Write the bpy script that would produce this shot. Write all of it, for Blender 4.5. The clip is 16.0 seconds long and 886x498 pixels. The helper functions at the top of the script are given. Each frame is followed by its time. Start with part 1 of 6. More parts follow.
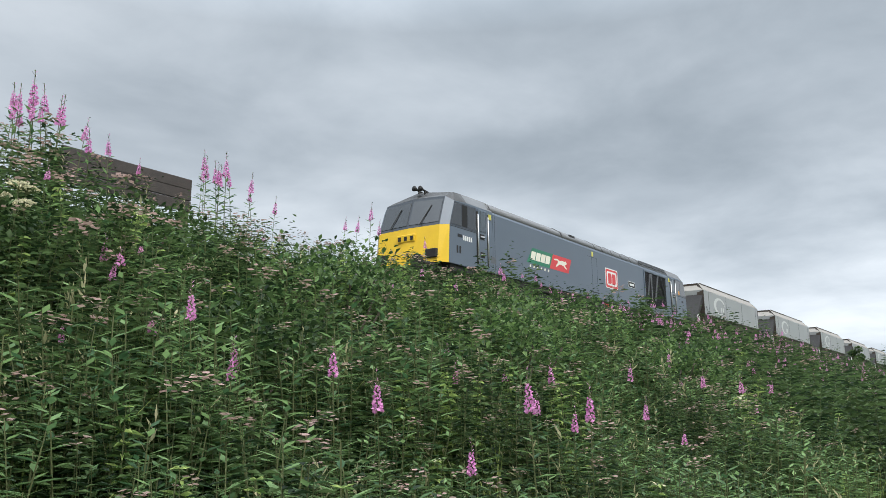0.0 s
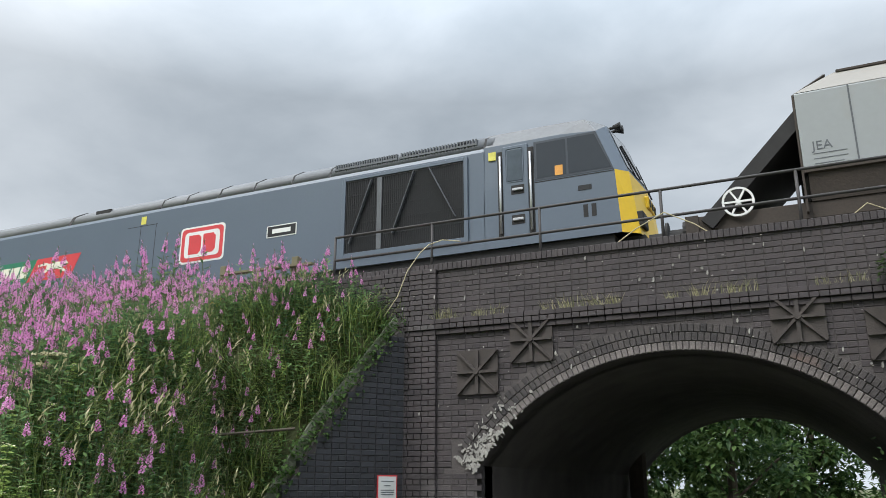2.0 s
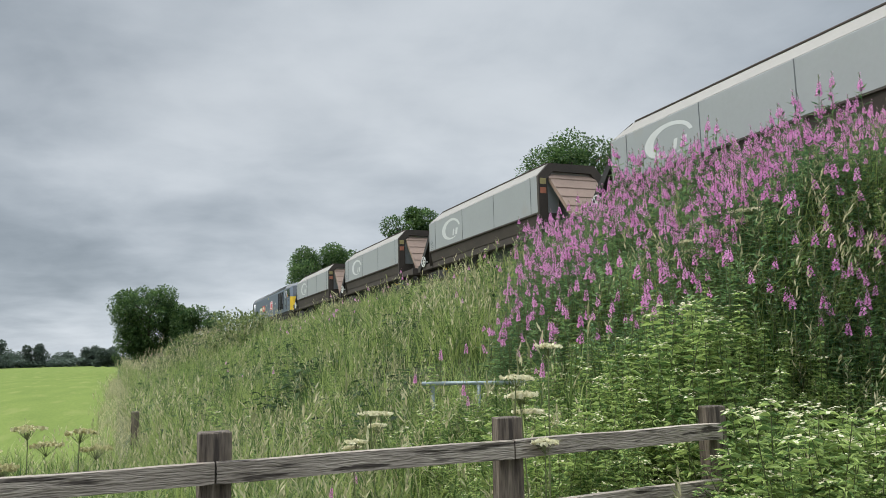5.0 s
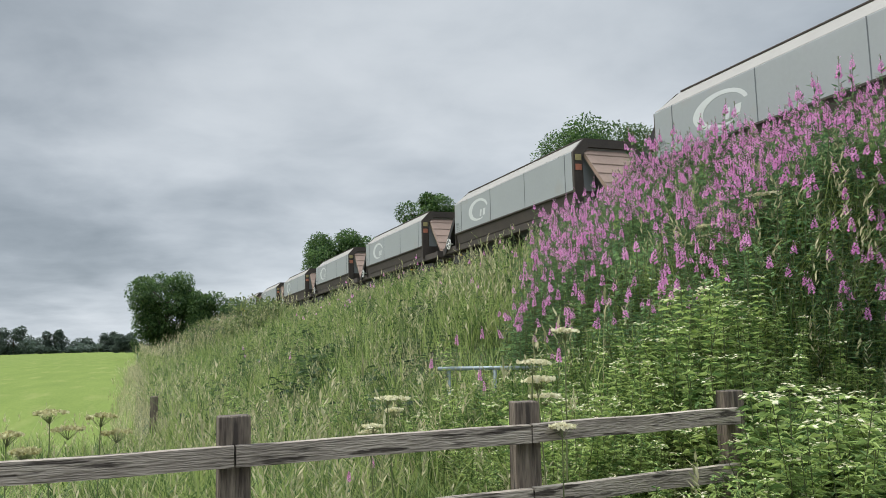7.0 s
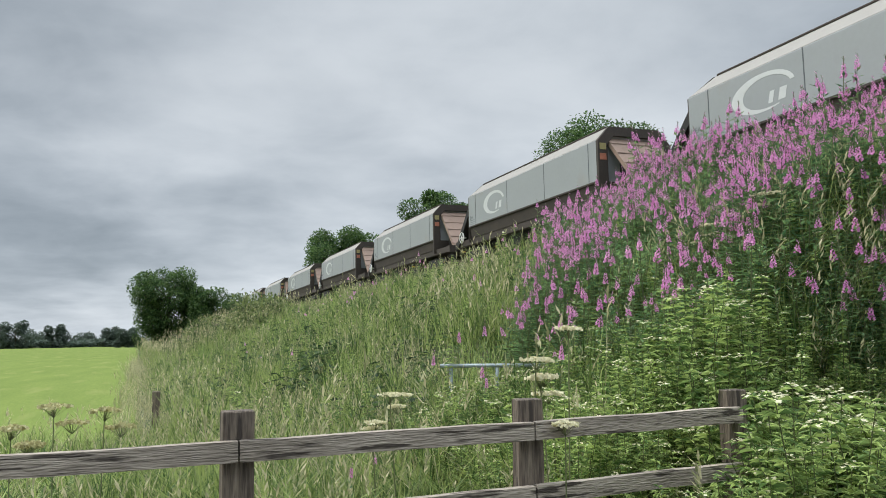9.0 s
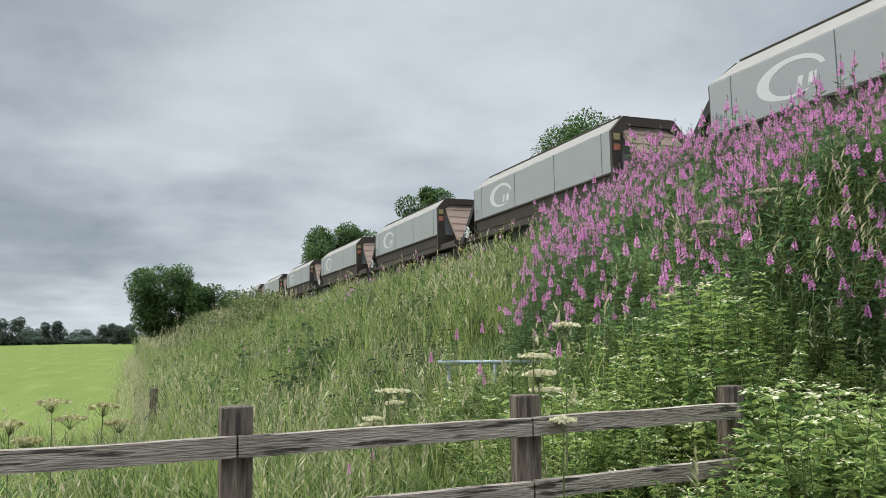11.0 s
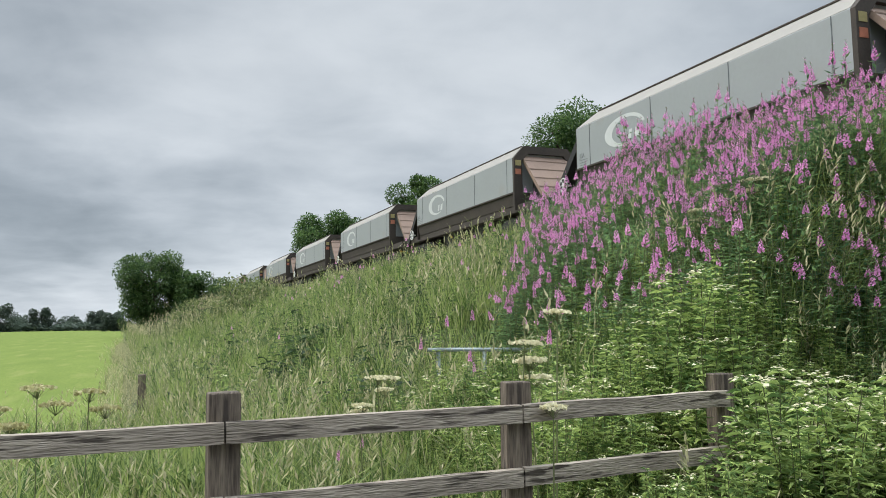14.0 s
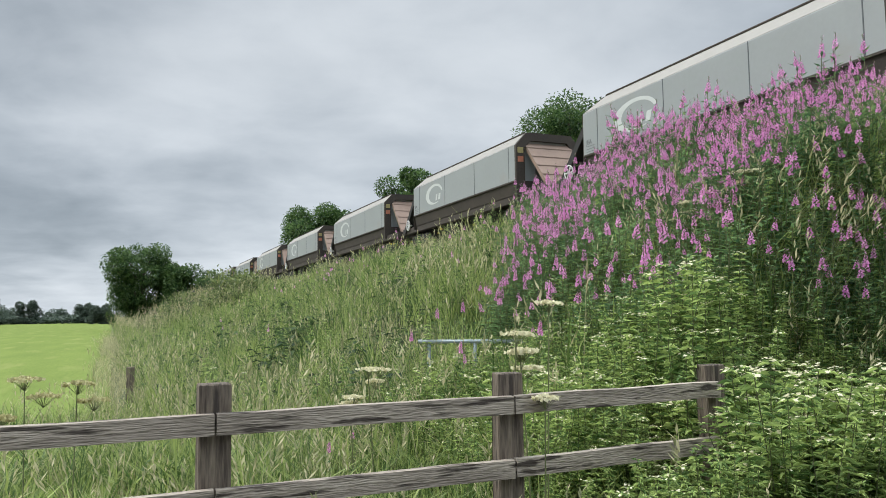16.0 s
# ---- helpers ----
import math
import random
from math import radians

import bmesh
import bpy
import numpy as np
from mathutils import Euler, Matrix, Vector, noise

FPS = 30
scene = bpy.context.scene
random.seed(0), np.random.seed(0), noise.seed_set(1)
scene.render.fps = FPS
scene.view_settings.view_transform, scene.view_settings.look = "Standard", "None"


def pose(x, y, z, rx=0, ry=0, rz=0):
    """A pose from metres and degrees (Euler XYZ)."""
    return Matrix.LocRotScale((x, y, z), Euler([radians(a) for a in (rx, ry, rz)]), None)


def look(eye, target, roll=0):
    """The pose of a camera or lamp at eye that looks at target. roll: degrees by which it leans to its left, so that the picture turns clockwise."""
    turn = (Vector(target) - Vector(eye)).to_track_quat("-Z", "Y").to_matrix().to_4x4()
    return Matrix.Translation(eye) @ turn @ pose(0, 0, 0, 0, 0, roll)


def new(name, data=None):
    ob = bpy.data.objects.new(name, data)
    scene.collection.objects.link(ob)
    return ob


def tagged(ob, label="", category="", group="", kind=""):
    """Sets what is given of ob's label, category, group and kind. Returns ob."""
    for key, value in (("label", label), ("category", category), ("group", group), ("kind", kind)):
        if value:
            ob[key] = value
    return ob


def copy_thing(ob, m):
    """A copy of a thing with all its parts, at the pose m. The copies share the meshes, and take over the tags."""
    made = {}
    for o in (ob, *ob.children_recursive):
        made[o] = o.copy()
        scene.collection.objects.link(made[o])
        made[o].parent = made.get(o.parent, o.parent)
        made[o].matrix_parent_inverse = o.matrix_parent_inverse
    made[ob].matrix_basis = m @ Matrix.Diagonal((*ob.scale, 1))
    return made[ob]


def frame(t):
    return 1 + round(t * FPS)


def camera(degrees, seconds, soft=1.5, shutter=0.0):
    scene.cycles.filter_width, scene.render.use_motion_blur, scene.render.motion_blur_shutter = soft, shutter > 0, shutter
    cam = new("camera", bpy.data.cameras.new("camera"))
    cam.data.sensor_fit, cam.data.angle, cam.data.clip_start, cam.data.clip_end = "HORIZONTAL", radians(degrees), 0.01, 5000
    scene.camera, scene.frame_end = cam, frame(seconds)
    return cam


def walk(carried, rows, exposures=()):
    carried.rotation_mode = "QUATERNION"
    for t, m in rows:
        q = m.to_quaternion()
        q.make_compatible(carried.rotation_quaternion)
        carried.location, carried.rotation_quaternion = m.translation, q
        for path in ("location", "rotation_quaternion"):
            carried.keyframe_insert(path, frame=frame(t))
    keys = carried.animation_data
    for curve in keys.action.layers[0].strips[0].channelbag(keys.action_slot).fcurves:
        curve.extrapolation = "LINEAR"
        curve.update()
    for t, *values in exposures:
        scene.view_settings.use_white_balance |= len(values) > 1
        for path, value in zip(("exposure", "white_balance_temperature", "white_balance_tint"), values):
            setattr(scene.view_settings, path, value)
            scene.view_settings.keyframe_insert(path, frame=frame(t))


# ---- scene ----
def turn(yaw, tilt, roll):
    """A camera's turn: yaw to the left of +y, tilt up, roll so that the picture leans clockwise."""
    return pose(0, 0, 0, 0, 0, yaw) @ pose(0, 0, 0, 90 + tilt) @ pose(0, 0, 0, 0, 0, roll)


cam = camera(57.66, 16.0, soft=0.8)
walk(cam, [
    (0.0, pose(1.825, 0.168, 1.558) @ turn(-54.652, 11.716, -0.532)),
    (0.5, pose(1.443, 0.323, 1.648) @ turn(-40.631, 13.158, -0.840)),
    (1.0, pose(0.785, 0.426, 1.754) @ turn(-22.514, 14.775, -1.249)),
    (1.5, pose(0.846, 0.514, 1.731) @ turn(2.164, 16.768, 0.090)),
    (2.0, pose(0.460, 0.415, 1.703) @ turn(24.806, 16.528, 0.126)),
    (2.5, pose(0.265, 0.262, 1.671) @ turn(42.794, 14.965, 0.002)),
    (3.0, pose(0.097, 0.094, 1.609) @ turn(54.613, 12.959, -0.442)),
    (3.5, pose(0.045, 0.043, 1.574) @ turn(61.225, 11.127, -0.641)),
    (4.0, pose(0.022, 0.004, 1.570) @ turn(64.707, 9.604, -0.996)),
    (4.5, pose(0.012, 0.007, 1.560) @ turn(66.988, 8.305, -1.280)),
    (7.0, pose(-0.002, -0.001, 1.550) @ turn(69.128, 6.435, -1.331)),
    (7.5, pose(-0.010, -0.001, 1.546) @ turn(69.152, 6.439, -1.262)),
    (8.0, pose(-0.027, -0.005, 1.547) @ turn(69.198, 6.393, -1.146)),
    (8.5, pose(0.002, -0.011, 1.549) @ turn(69.263, 6.320, -1.025)),
    (9.0, pose(-0.004, -0.014, 1.548) @ turn(69.276, 6.249, -0.902)),
    (11.5, pose(-0.000, -0.022, 1.542) @ turn(69.017, 5.974, -0.850)),
    (12.0, pose(-0.012, -0.012, 1.544) @ turn(68.937, 5.892, -0.831)),
    (12.5, pose(-0.026, -0.015, 1.539) @ turn(68.851, 5.754, -0.797)),
    (13.0, pose(-0.023, -0.014, 1.536) @ turn(68.745, 5.570, -0.791)),
    (13.5, pose(-0.053, -0.009, 1.535) @ turn(68.609, 5.401, -0.620)),
    (14.0, pose(-0.039, -0.009, 1.533) @ turn(68.397, 5.195, -0.647)),
    (14.5, pose(-0.027, -0.016, 1.534) @ turn(68.119, 5.050, -0.537)),
    (15.0, pose(-0.051, -0.013, 1.530) @ turn(67.917, 4.863, -0.575)),
    (15.5, pose(-0.067, -0.013, 1.528) @ turn(67.762, 4.743, -0.580)),
    (16.0, pose(-0.064, -0.013, 1.524) @ turn(67.644, 4.671, -0.669)),
], [(0.0, 0.05), (1.0, 0.15), (1.5, 0.12), (2.0, 0.1), (2.5, 0.0), (3.0, -0.1), (4.0, -0.08), (4.6, -0.04), (7.0, 0.02), (12.0, 0.04), (16.0, 0.1)])

# ---- world, sun ----
SUN_AZ, SUN_EL = 215.0, 52.0          # degrees, azimuth counted from +y to the right
world = bpy.data.worlds.new("overcast_sky")
scene.world = world
world.use_nodes = True
wn, wl = world.node_tree.nodes, world.node_tree.links
wn.clear()


def wnode(kind, **kw):
    n = wn.new(kind)
    for k, v in kw.items():
        n.inputs[k].default_value = v
    return n


def wmath(op, a, b=None, clamp=False):
    n = wn.new("ShaderNodeMath")
    n.operation, n.use_clamp = op, clamp
    for i, v in enumerate((a, b)):
        if v is None:
            continue
        if isinstance(v, (int, float)):
            n.inputs[i].default_value = v
        else:
            wl.new(v, n.inputs[i])
    return n.outputs[0]


tex = wn.new("ShaderNodeTexCoord")
sep = wn.new("ShaderNodeSeparateXYZ")
wl.new(tex.outputs["Generated"], sep.inputs[0])
up = wmath("MAXIMUM", sep.outputs[2], 0.0)
den = wmath("ADD", up, 0.16)
flat = wn.new("ShaderNodeCombineXYZ")
wl.new(wmath("DIVIDE", sep.outputs[0], den), flat.inputs[0])
wl.new(wmath("DIVIDE", sep.outputs[1], den), flat.inputs[1])
big = wnode("ShaderNodeTexNoise", Scale=0.44, Detail=5.0, Roughness=0.48, Distortion=0.25)
fine = wnode("ShaderNodeTexNoise", Scale=2.3, Detail=6.0, Roughness=0.55, Distortion=0.2)
wl.new(flat.outputs[0], big.inputs["Vector"])
wl.new(flat.outputs[0], fine.inputs["Vector"])
cloud = wmath("ADD", wmath("MULTIPLY", big.outputs[0], 0.78), wmath("MULTIPLY", fine.outputs[0], 0.22))
ramp = wn.new("ShaderNodeValToRGB")
ramp.color_ramp.interpolation = "B_SPLINE"
e0, e1 = ramp.color_ramp.elements
e0.position, e0.color = 0.35, (0.245, 0.292, 0.338, 1)
e1.position, e1.color = 0.645, (0.80, 0.855, 0.91, 1)
mid = ramp.color_ramp.elements.new(0.49)
mid.color = (0.465, 0.525, 0.59, 1)
wl.new(cloud, ramp.inputs[0])
# an overcast sky is brighter overhead than at the horizon
lift = wmath("ADD", wmath("MULTIPLY", wmath("SUBTRACT", up, 0.45, True), 9.5), 1.02)
# it is paler again low down, and thinner towards +x
lift = wmath("ADD", lift, wmath("MULTIPLY", wmath("SUBTRACT", 0.3, up, True), 0.8))
lift = wmath("MULTIPLY", lift, wmath("ADD", wmath("MULTIPLY", sep.outputs[0], 0.16), 1.0))
cloudy = wn.new("ShaderNodeVectorMath")
cloudy.operation = "SCALE"
wl.new(ramp.outputs[0], cloudy.inputs[0])
wl.new(lift, cloudy.inputs["Scale"])
sky = wn.new("ShaderNodeTexSky")
sky.sky_type, sky.sun_disc = "NISHITA", False
sky.sun_elevation, sky.sun_rotation = radians(SUN_EL), radians(SUN_AZ)
blue = wnode("ShaderNodeBackground", Strength=0.06)
wl.new(sky.outputs[0], blue.inputs[0])
grey = wnode("ShaderNodeBackground", Strength=1.0)
wl.new(cloudy.outputs[0], grey.inputs[0])
both = wnode("ShaderNodeMixShader", Fac=0.94)
wl.new(blue.outputs[0], both.inputs[1])
wl.new(grey.outputs[0], both.inputs[2])
out = wn.new("ShaderNodeOutputWorld")
wl.new(both.outputs[0], out.inputs[0])

sun = new("sun", bpy.data.lights.new("sun", "SUN"))
sun.data.energy, sun.data.angle, sun.data.color = 2.6, radians(30), (1.0, 0.97, 0.92)
az, el = radians(SUN_AZ), radians(SUN_EL)
sun.matrix_world = look((60 * math.sin(az) * math.cos(el), 60 * math.cos(az) * math.cos(el), 60 * math.sin(el)), (0, 0, 0))


# ---- materials ----
def material(name, base, rough=0.8, metal=0.0, dark=None, scale=6.0, fine=60.0, amount=0.5, bump=0.15,
             island=0.0, through_light=0.0, spec=0.5, object_random=0.0, stain=None, stain_scale=1.5, stain_at=(0.5, 0.7), stretch=None):
    """A surface with two scales of colour variation, fine relief, and where wanted stains and a change from piece to piece."""
    m = bpy.data.materials.new(name)
    m.use_nodes = True
    nt = m.node_tree
    n, l = nt.nodes, nt.links
    bsdf = n["Principled BSDF"]
    bsdf.inputs["Roughness"].default_value = rough
    bsdf.inputs["Metallic"].default_value = metal
    bsdf.inputs["Specular IOR Level"].default_value = spec
    dark = dark or tuple(c * 0.6 for c in base)
    geo = n.new("ShaderNodeNewGeometry")
    co = n.new("ShaderNodeTexCoord")
    where = co.outputs["Object"]
    if stretch:
        mp = n.new("ShaderNodeMapping")
        mp.inputs["Scale"].default_value = stretch
        l.new(where, mp.inputs["Vector"])
        where = mp.outputs[0]

    def noise_at(s, detail=4.0):
        t = n.new("ShaderNodeTexNoise")
        t.inputs["Scale"].default_value, t.inputs["Detail"].default_value = s, detail
        l.new(where, t.inputs["Vector"])
        return t.outputs[0]

    a, b = noise_at(scale), noise_at(fine, 2.0)
    add = n.new("ShaderNodeMath")
    add.operation = "MULTIPLY_ADD"
    l.new(b, add.inputs[0])
    add.inputs[1].default_value = 0.4
    mul = n.new("ShaderNodeMath")
    mul.operation = "MULTIPLY"
    l.new(a, mul.inputs[0])
    mul.inputs[1].default_value = 0.6
    l.new(mul.outputs[0], add.inputs[2])
    value = add.outputs[0]
    for source, weight in ((geo.outputs["Random Per Island"], island), ):
        if weight:
            k = n.new("ShaderNodeMath")
            k.operation = "MULTIPLY_ADD"
            l.new(source, k.inputs[0])
            k.inputs[1].default_value = weight
            l.new(value, k.inputs[2])
            value = k.outputs[0]
            half = n.new("ShaderNodeMath")
            half.operation = "SUBTRACT"
            l.new(value, half.inputs[0])
            half.inputs[1].default_value = weight / 2
            value = half.outputs[0]
    if object_random:
        info = n.new("ShaderNodeObjectInfo")
        k = n.new("ShaderNodeMath")
        k.operation = "MULTIPLY_ADD"
        l.new(info.outputs["Random"], k.inputs[0])
        k.inputs[1].default_value = object_random
        l.new(value, k.inputs[2])
        half = n.new("ShaderNodeMath")
        half.operation = "SUBTRACT"
        l.new(k.outputs[0], half.inputs[0])
        half.inputs[1].default_value = object_random / 2
        value = half.outputs[0]
    r = n.new("ShaderNodeValToRGB")
    r.color_ramp.elements[0].position, r.color_ramp.elements[0].color = 0.5 - amount / 2, (*dark, 1)
    r.color_ramp.elements[1].position, r.color_ramp.elements[1].color = 0.5 + amount / 2, (*base, 1)
    l.new(value, r.inputs[0])
    colour = r.outputs[0]
    if stain:
        s = noise_at(stain_scale, 7.0)
        sr = n.new("ShaderNodeMapRange")
        sr.inputs["From Min"].default_value, sr.inputs["From Max"].default_value = stain_at
        l.new(s, sr.inputs["Value"])
        mix = n.new("ShaderNodeMix")
        mix.data_type = "RGBA"
        l.new(sr.outputs[0], mix.inputs[0])
        l.new(colour, mix.inputs[6])
        mix.inputs[7].default_value = (*stain, 1)
        colour = mix.outputs[2]
    l.new(colour, bsdf.inputs["Base Color"])
    if bump:
        bp = n.new("ShaderNodeBump")
        bp.inputs["Strength"].default_value, bp.inputs["Distance"].default_value = bump, 0.02
        l.new(b, bp.inputs["Height"])
        l.new(bp.outputs[0], bsdf.inputs["Normal"])
    if through_light:
        tr = n.new("ShaderNodeBsdfTranslucent")
        l.new(colour, tr.inputs["Color"])
        mx = n.new("ShaderNodeMixShader")
        mx.inputs[0].default_value = through_light
        l.new(bsdf.outputs[0], mx.inputs[1])
        l.new(tr.outputs[0], mx.inputs[2])
        l.new(mx.outputs[0], n["Material Output"].inputs[0])
    return m


def leafmat(name, base, dark, **kw):
    return material(name, base, 0.6, dark=dark, scale=0.7, fine=5.0, amount=0.36, bump=0, island=0.6, through_light=0.45, spec=0.3, **kw)


M = {}
M["soil"] = material("soil_and_litter", (0.10, 0.11, 0.04), 0.95, dark=(0.04, 0.048, 0.018), scale=1.5, fine=25, bump=0.6)
M["field"] = material("mown_grass", (0.165, 0.208, 0.055), 1.0, spec=0.04, dark=(0.11, 0.15, 0.038), scale=0.5, fine=9, amount=0.45, bump=0.8, stretch=(0.25, 1.6, 1), stain=(0.20, 0.22, 0.075), stain_scale=0.7, stain_at=(0.55, 0.75))
M["asphalt"] = material("asphalt", (0.07, 0.07, 0.07), 0.9, dark=(0.04, 0.04, 0.042), scale=0.8, fine=120, bump=0.5)
M["ballast"] = material("ballast", (0.22, 0.19, 0.16), 0.95, dark=(0.07, 0.06, 0.05), scale=18, fine=45, bump=1.0)
M["brick"] = material("engineering_brick", (0.078, 0.063, 0.063), 0.75, dark=(0.03, 0.025, 0.027), scale=3.0, fine=70, amount=0.75, bump=0.4, object_random=0.2, island=0.25, stain=(0.13, 0.12, 0.115), stain_scale=0.9, stain_at=(0.58, 0.8))
M["brick_wall"] = material("sooty_brickwork", (0.17, 0.15, 0.14), 0.85, dark=(0.06, 0.052, 0.05), scale=2.0, fine=60, amount=0.6, bump=0.5,
                           stain=(0.17, 0.16, 0.15), stain_scale=1.3, stain_at=(0.62, 0.85))
M["brick_red"] = material("red_brick", (0.15, 0.075, 0.055), 0.85, dark=(0.07, 0.045, 0.04), scale=3, fine=70, bump=0.4, object_random=0.4)
M["mortar"] = material("old_mortar", (0.115, 0.10, 0.095), 0.95, dark=(0.045, 0.04, 0.04), scale=4, fine=80, bump=0.4)
M["lime"] = material("lime_bloom", (0.5, 0.48, 0.43), 0.95, dark=(0.10, 0.095, 0.09), scale=9, fine=60, bump=0.4)
M["iron"] = material("rusted_iron", (0.075, 0.06, 0.052), 0.8, dark=(0.035, 0.03, 0.028), scale=8, fine=60, bump=0.3)
M["loco_grey"] = material("slate_grey_paint", (0.105, 0.132, 0.168), 0.42, dark=(0.085, 0.108, 0.14), scale=0.9, fine=20, amount=0.9, bump=0.0)
M["roof_grey"] = material("dirty_roof_grey", (0.185, 0.19, 0.197), 0.6, dark=(0.10, 0.102, 0.107), scale=1.6, fine=14, amount=0.7, bump=0.05)
M["yellow"] = material("warning_yellow", (0.80, 0.52, 0.02), 0.45, dark=(0.66, 0.41, 0.02), scale=3, fine=20, amount=0.8, bump=0)
M["black"] = material("black_underframe", (0.025, 0.023, 0.022), 0.8, dark=(0.012, 0.011, 0.011), scale=5, fine=40, bump=0.2)
M["mesh_black"] = material("dark_grille", (0.011, 0.012, 0.014), 0.7, dark=(0.006, 0.006, 0.007), scale=10, fine=90, bump=0.2)
M["strut"] = material("grey_strut", (0.12, 0.128, 0.14), 0.6, scale=5, bump=0)
M["chrome"] = material("polished_rail", (0.75, 0.75, 0.75), 0.25, metal=0.6, bump=0)
M["white"] = material("white_paint", (0.75, 0.75, 0.73), 0.6, dark=(0.62, 0.62, 0.6), bump=0)
M["red"] = material("red_paint", (0.62, 0.05, 0.055), 0.5, dark=(0.5, 0.035, 0.04), bump=0)
M["green"] = material("green_paint", (0.02, 0.19, 0.10), 0.5, dark=(0.016, 0.15, 0.08), bump=0)
M["cream"] = material("cream_paint", (0.76, 0.73, 0.62), 0.55, dark=(0.66, 0.63, 0.52), bump=0)
M["orange"] = material("orange_card", (0.8, 0.36, 0.06), 0.6, bump=0)
M["lemon"] = material("yellow_sticker", (0.75, 0.68, 0.12), 0.5, bump=0)
M["wagon"] = material("pale_grey_wagon_paint", (0.30, 0.315, 0.317), 0.55, dark=(0.245, 0.257, 0.256), scale=0.8, fine=9, amount=0.9, bump=0.03,
                      stain=(0.27, 0.25, 0.22), stain_scale=0.9, stain_at=(0.6, 0.85))
M["wagon_top"] = material("dusty_cream_top", (0.29, 0.27, 0.24), 0.75, dark=(0.22, 0.205, 0.185), scale=1.0, fine=12, amount=0.8, bump=0.05)
M["wagon_dirt"] = material("brown_dirty_steel", (0.066, 0.05, 0.038), 0.85, dark=(0.026, 0.021, 0.018), scale=1.3, fine=25, amount=0.6, bump=0.2)
M["wagon_slope"] = material("dusty_hopper_slope", (0.30, 0.21, 0.16), 0.85, dark=(0.19, 0.13, 0.10), scale=1.2, fine=16, amount=0.7, bump=0.1)
M["wood"] = material("weathered_timber", (0.45, 0.385, 0.31), 0.9, dark=(0.15, 0.12, 0.095), scale=17, fine=120, amount=0.4, bump=0.7,
                     stain=(0.055, 0.042, 0.032), stain_scale=34, stain_at=(0.55, 0.63), stretch=(1, 0.075, 1))
M["wood_post"] = material("weathered_post", (0.25, 0.20, 0.15), 0.9, dark=(0.06, 0.044, 0.034), scale=14, fine=110, amount=0.3, bump=0.8,
                          stain=(0.05, 0.038, 0.03), stain_scale=26, stain_at=(0.54, 0.62), stretch=(1, 1, 0.09))
M["galv"] = material("galvanised_tube", (0.32, 0.37, 0.38), 0.5, metal=0.3, dark=(0.2, 0.24, 0.25), scale=9, bump=0.1)
M["rail_paint"] = material("dark_painted_tube", (0.055, 0.05, 0.05), 0.65, dark=(0.03, 0.026, 0.024), scale=9, bump=0.1)
M["rope"] = material("frayed_rope", (0.55, 0.48, 0.3), 0.9, bump=0.2)
M["bark"] = material("bark", (0.12, 0.095, 0.07), 0.95, dark=(0.05, 0.04, 0.03), scale=5, fine=30, bump=0.8)
M["leaf_tree"] = leafmat("tree_leaves", (0.115, 0.185, 0.058), (0.034, 0.075, 0.025))
# far foliage is greyed and lightened: distance haze mixed into its colour
M["leaf_hedge"] = leafmat("hazed_far_hedge_leaves", (0.115, 0.15, 0.115), (0.06, 0.085, 0.065))
M["leaf_herb"] = leafmat("herb_leaves", (0.092, 0.145, 0.052), (0.016, 0.034, 0.013))
M["leaf_bramble"] = leafmat("bramble_leaves", (0.085, 0.14, 0.045), (0.018, 0.04, 0.013))
M["leaf_willow"] = leafmat("willowherb_leaves", (0.21, 0.33, 0.125), (0.05, 0.11, 0.045))
M["ivy"] = leafmat("ivy_leaves", (0.11, 0.19, 0.05), (0.03, 0.07, 0.015))
M["grass"] = leafmat("green_grass_blades", (0.34, 0.405, 0.13), (0.065, 0.12, 0.03))
M["straw"] = leafmat("dry_grass_stems", (0.52, 0.47, 0.28), (0.24, 0.25, 0.12))
M["stem"] = material("green_stem", (0.13, 0.15, 0.055), 0.7, dark=(0.08, 0.09, 0.035), bump=0)
M["pink"] = leafmat("pink_petals", (0.88, 0.46, 0.74), (0.66, 0.25, 0.54))
M["dull_pink"] = leafmat("faded_pink_heads", (0.50, 0.34, 0.30), (0.28, 0.2, 0.16))
M["seed"] = leafmat("dry_umbel_seeds", (0.58, 0.54, 0.30), (0.36, 0.33, 0.16))
M["umbel"] = leafmat("cream_umbels", (0.82, 0.77, 0.56), (0.6, 0.56, 0.36))
M["gold"] = leafmat("yellow_flowers", (0.70, 0.52, 0.06), (0.5, 0.36, 0.04))


# ---- building helpers ----
def link_mesh(name, bm, mats, parent=None, label="", smooth=False):
    me = bpy.data.meshes.new(name)
    bm.normal_update()
    bm.to_mesh(me)
    bm.free()
    for m in (mats if isinstance(mats, (list, tuple)) else [mats]):
        me.materials.append(m)
    if smooth:
        me.polygons.foreach_set("use_smooth", [True] * len(me.polygons))
    ob = new(name, me)
    ob.parent = parent
    if label:
        tagged(ob, label)
    return ob


def part(name, bm, mat, parent, label="", smooth=False):
    return link_mesh(name, bm, mat, parent, label, smooth)


def thing(name, label, category, group="", at=(0, 0, 0), kind=""):
    ob = new(name)
    ob.empty_display_size = 0.2
    ob.location = at
    return tagged(ob, label, category, group, kind)


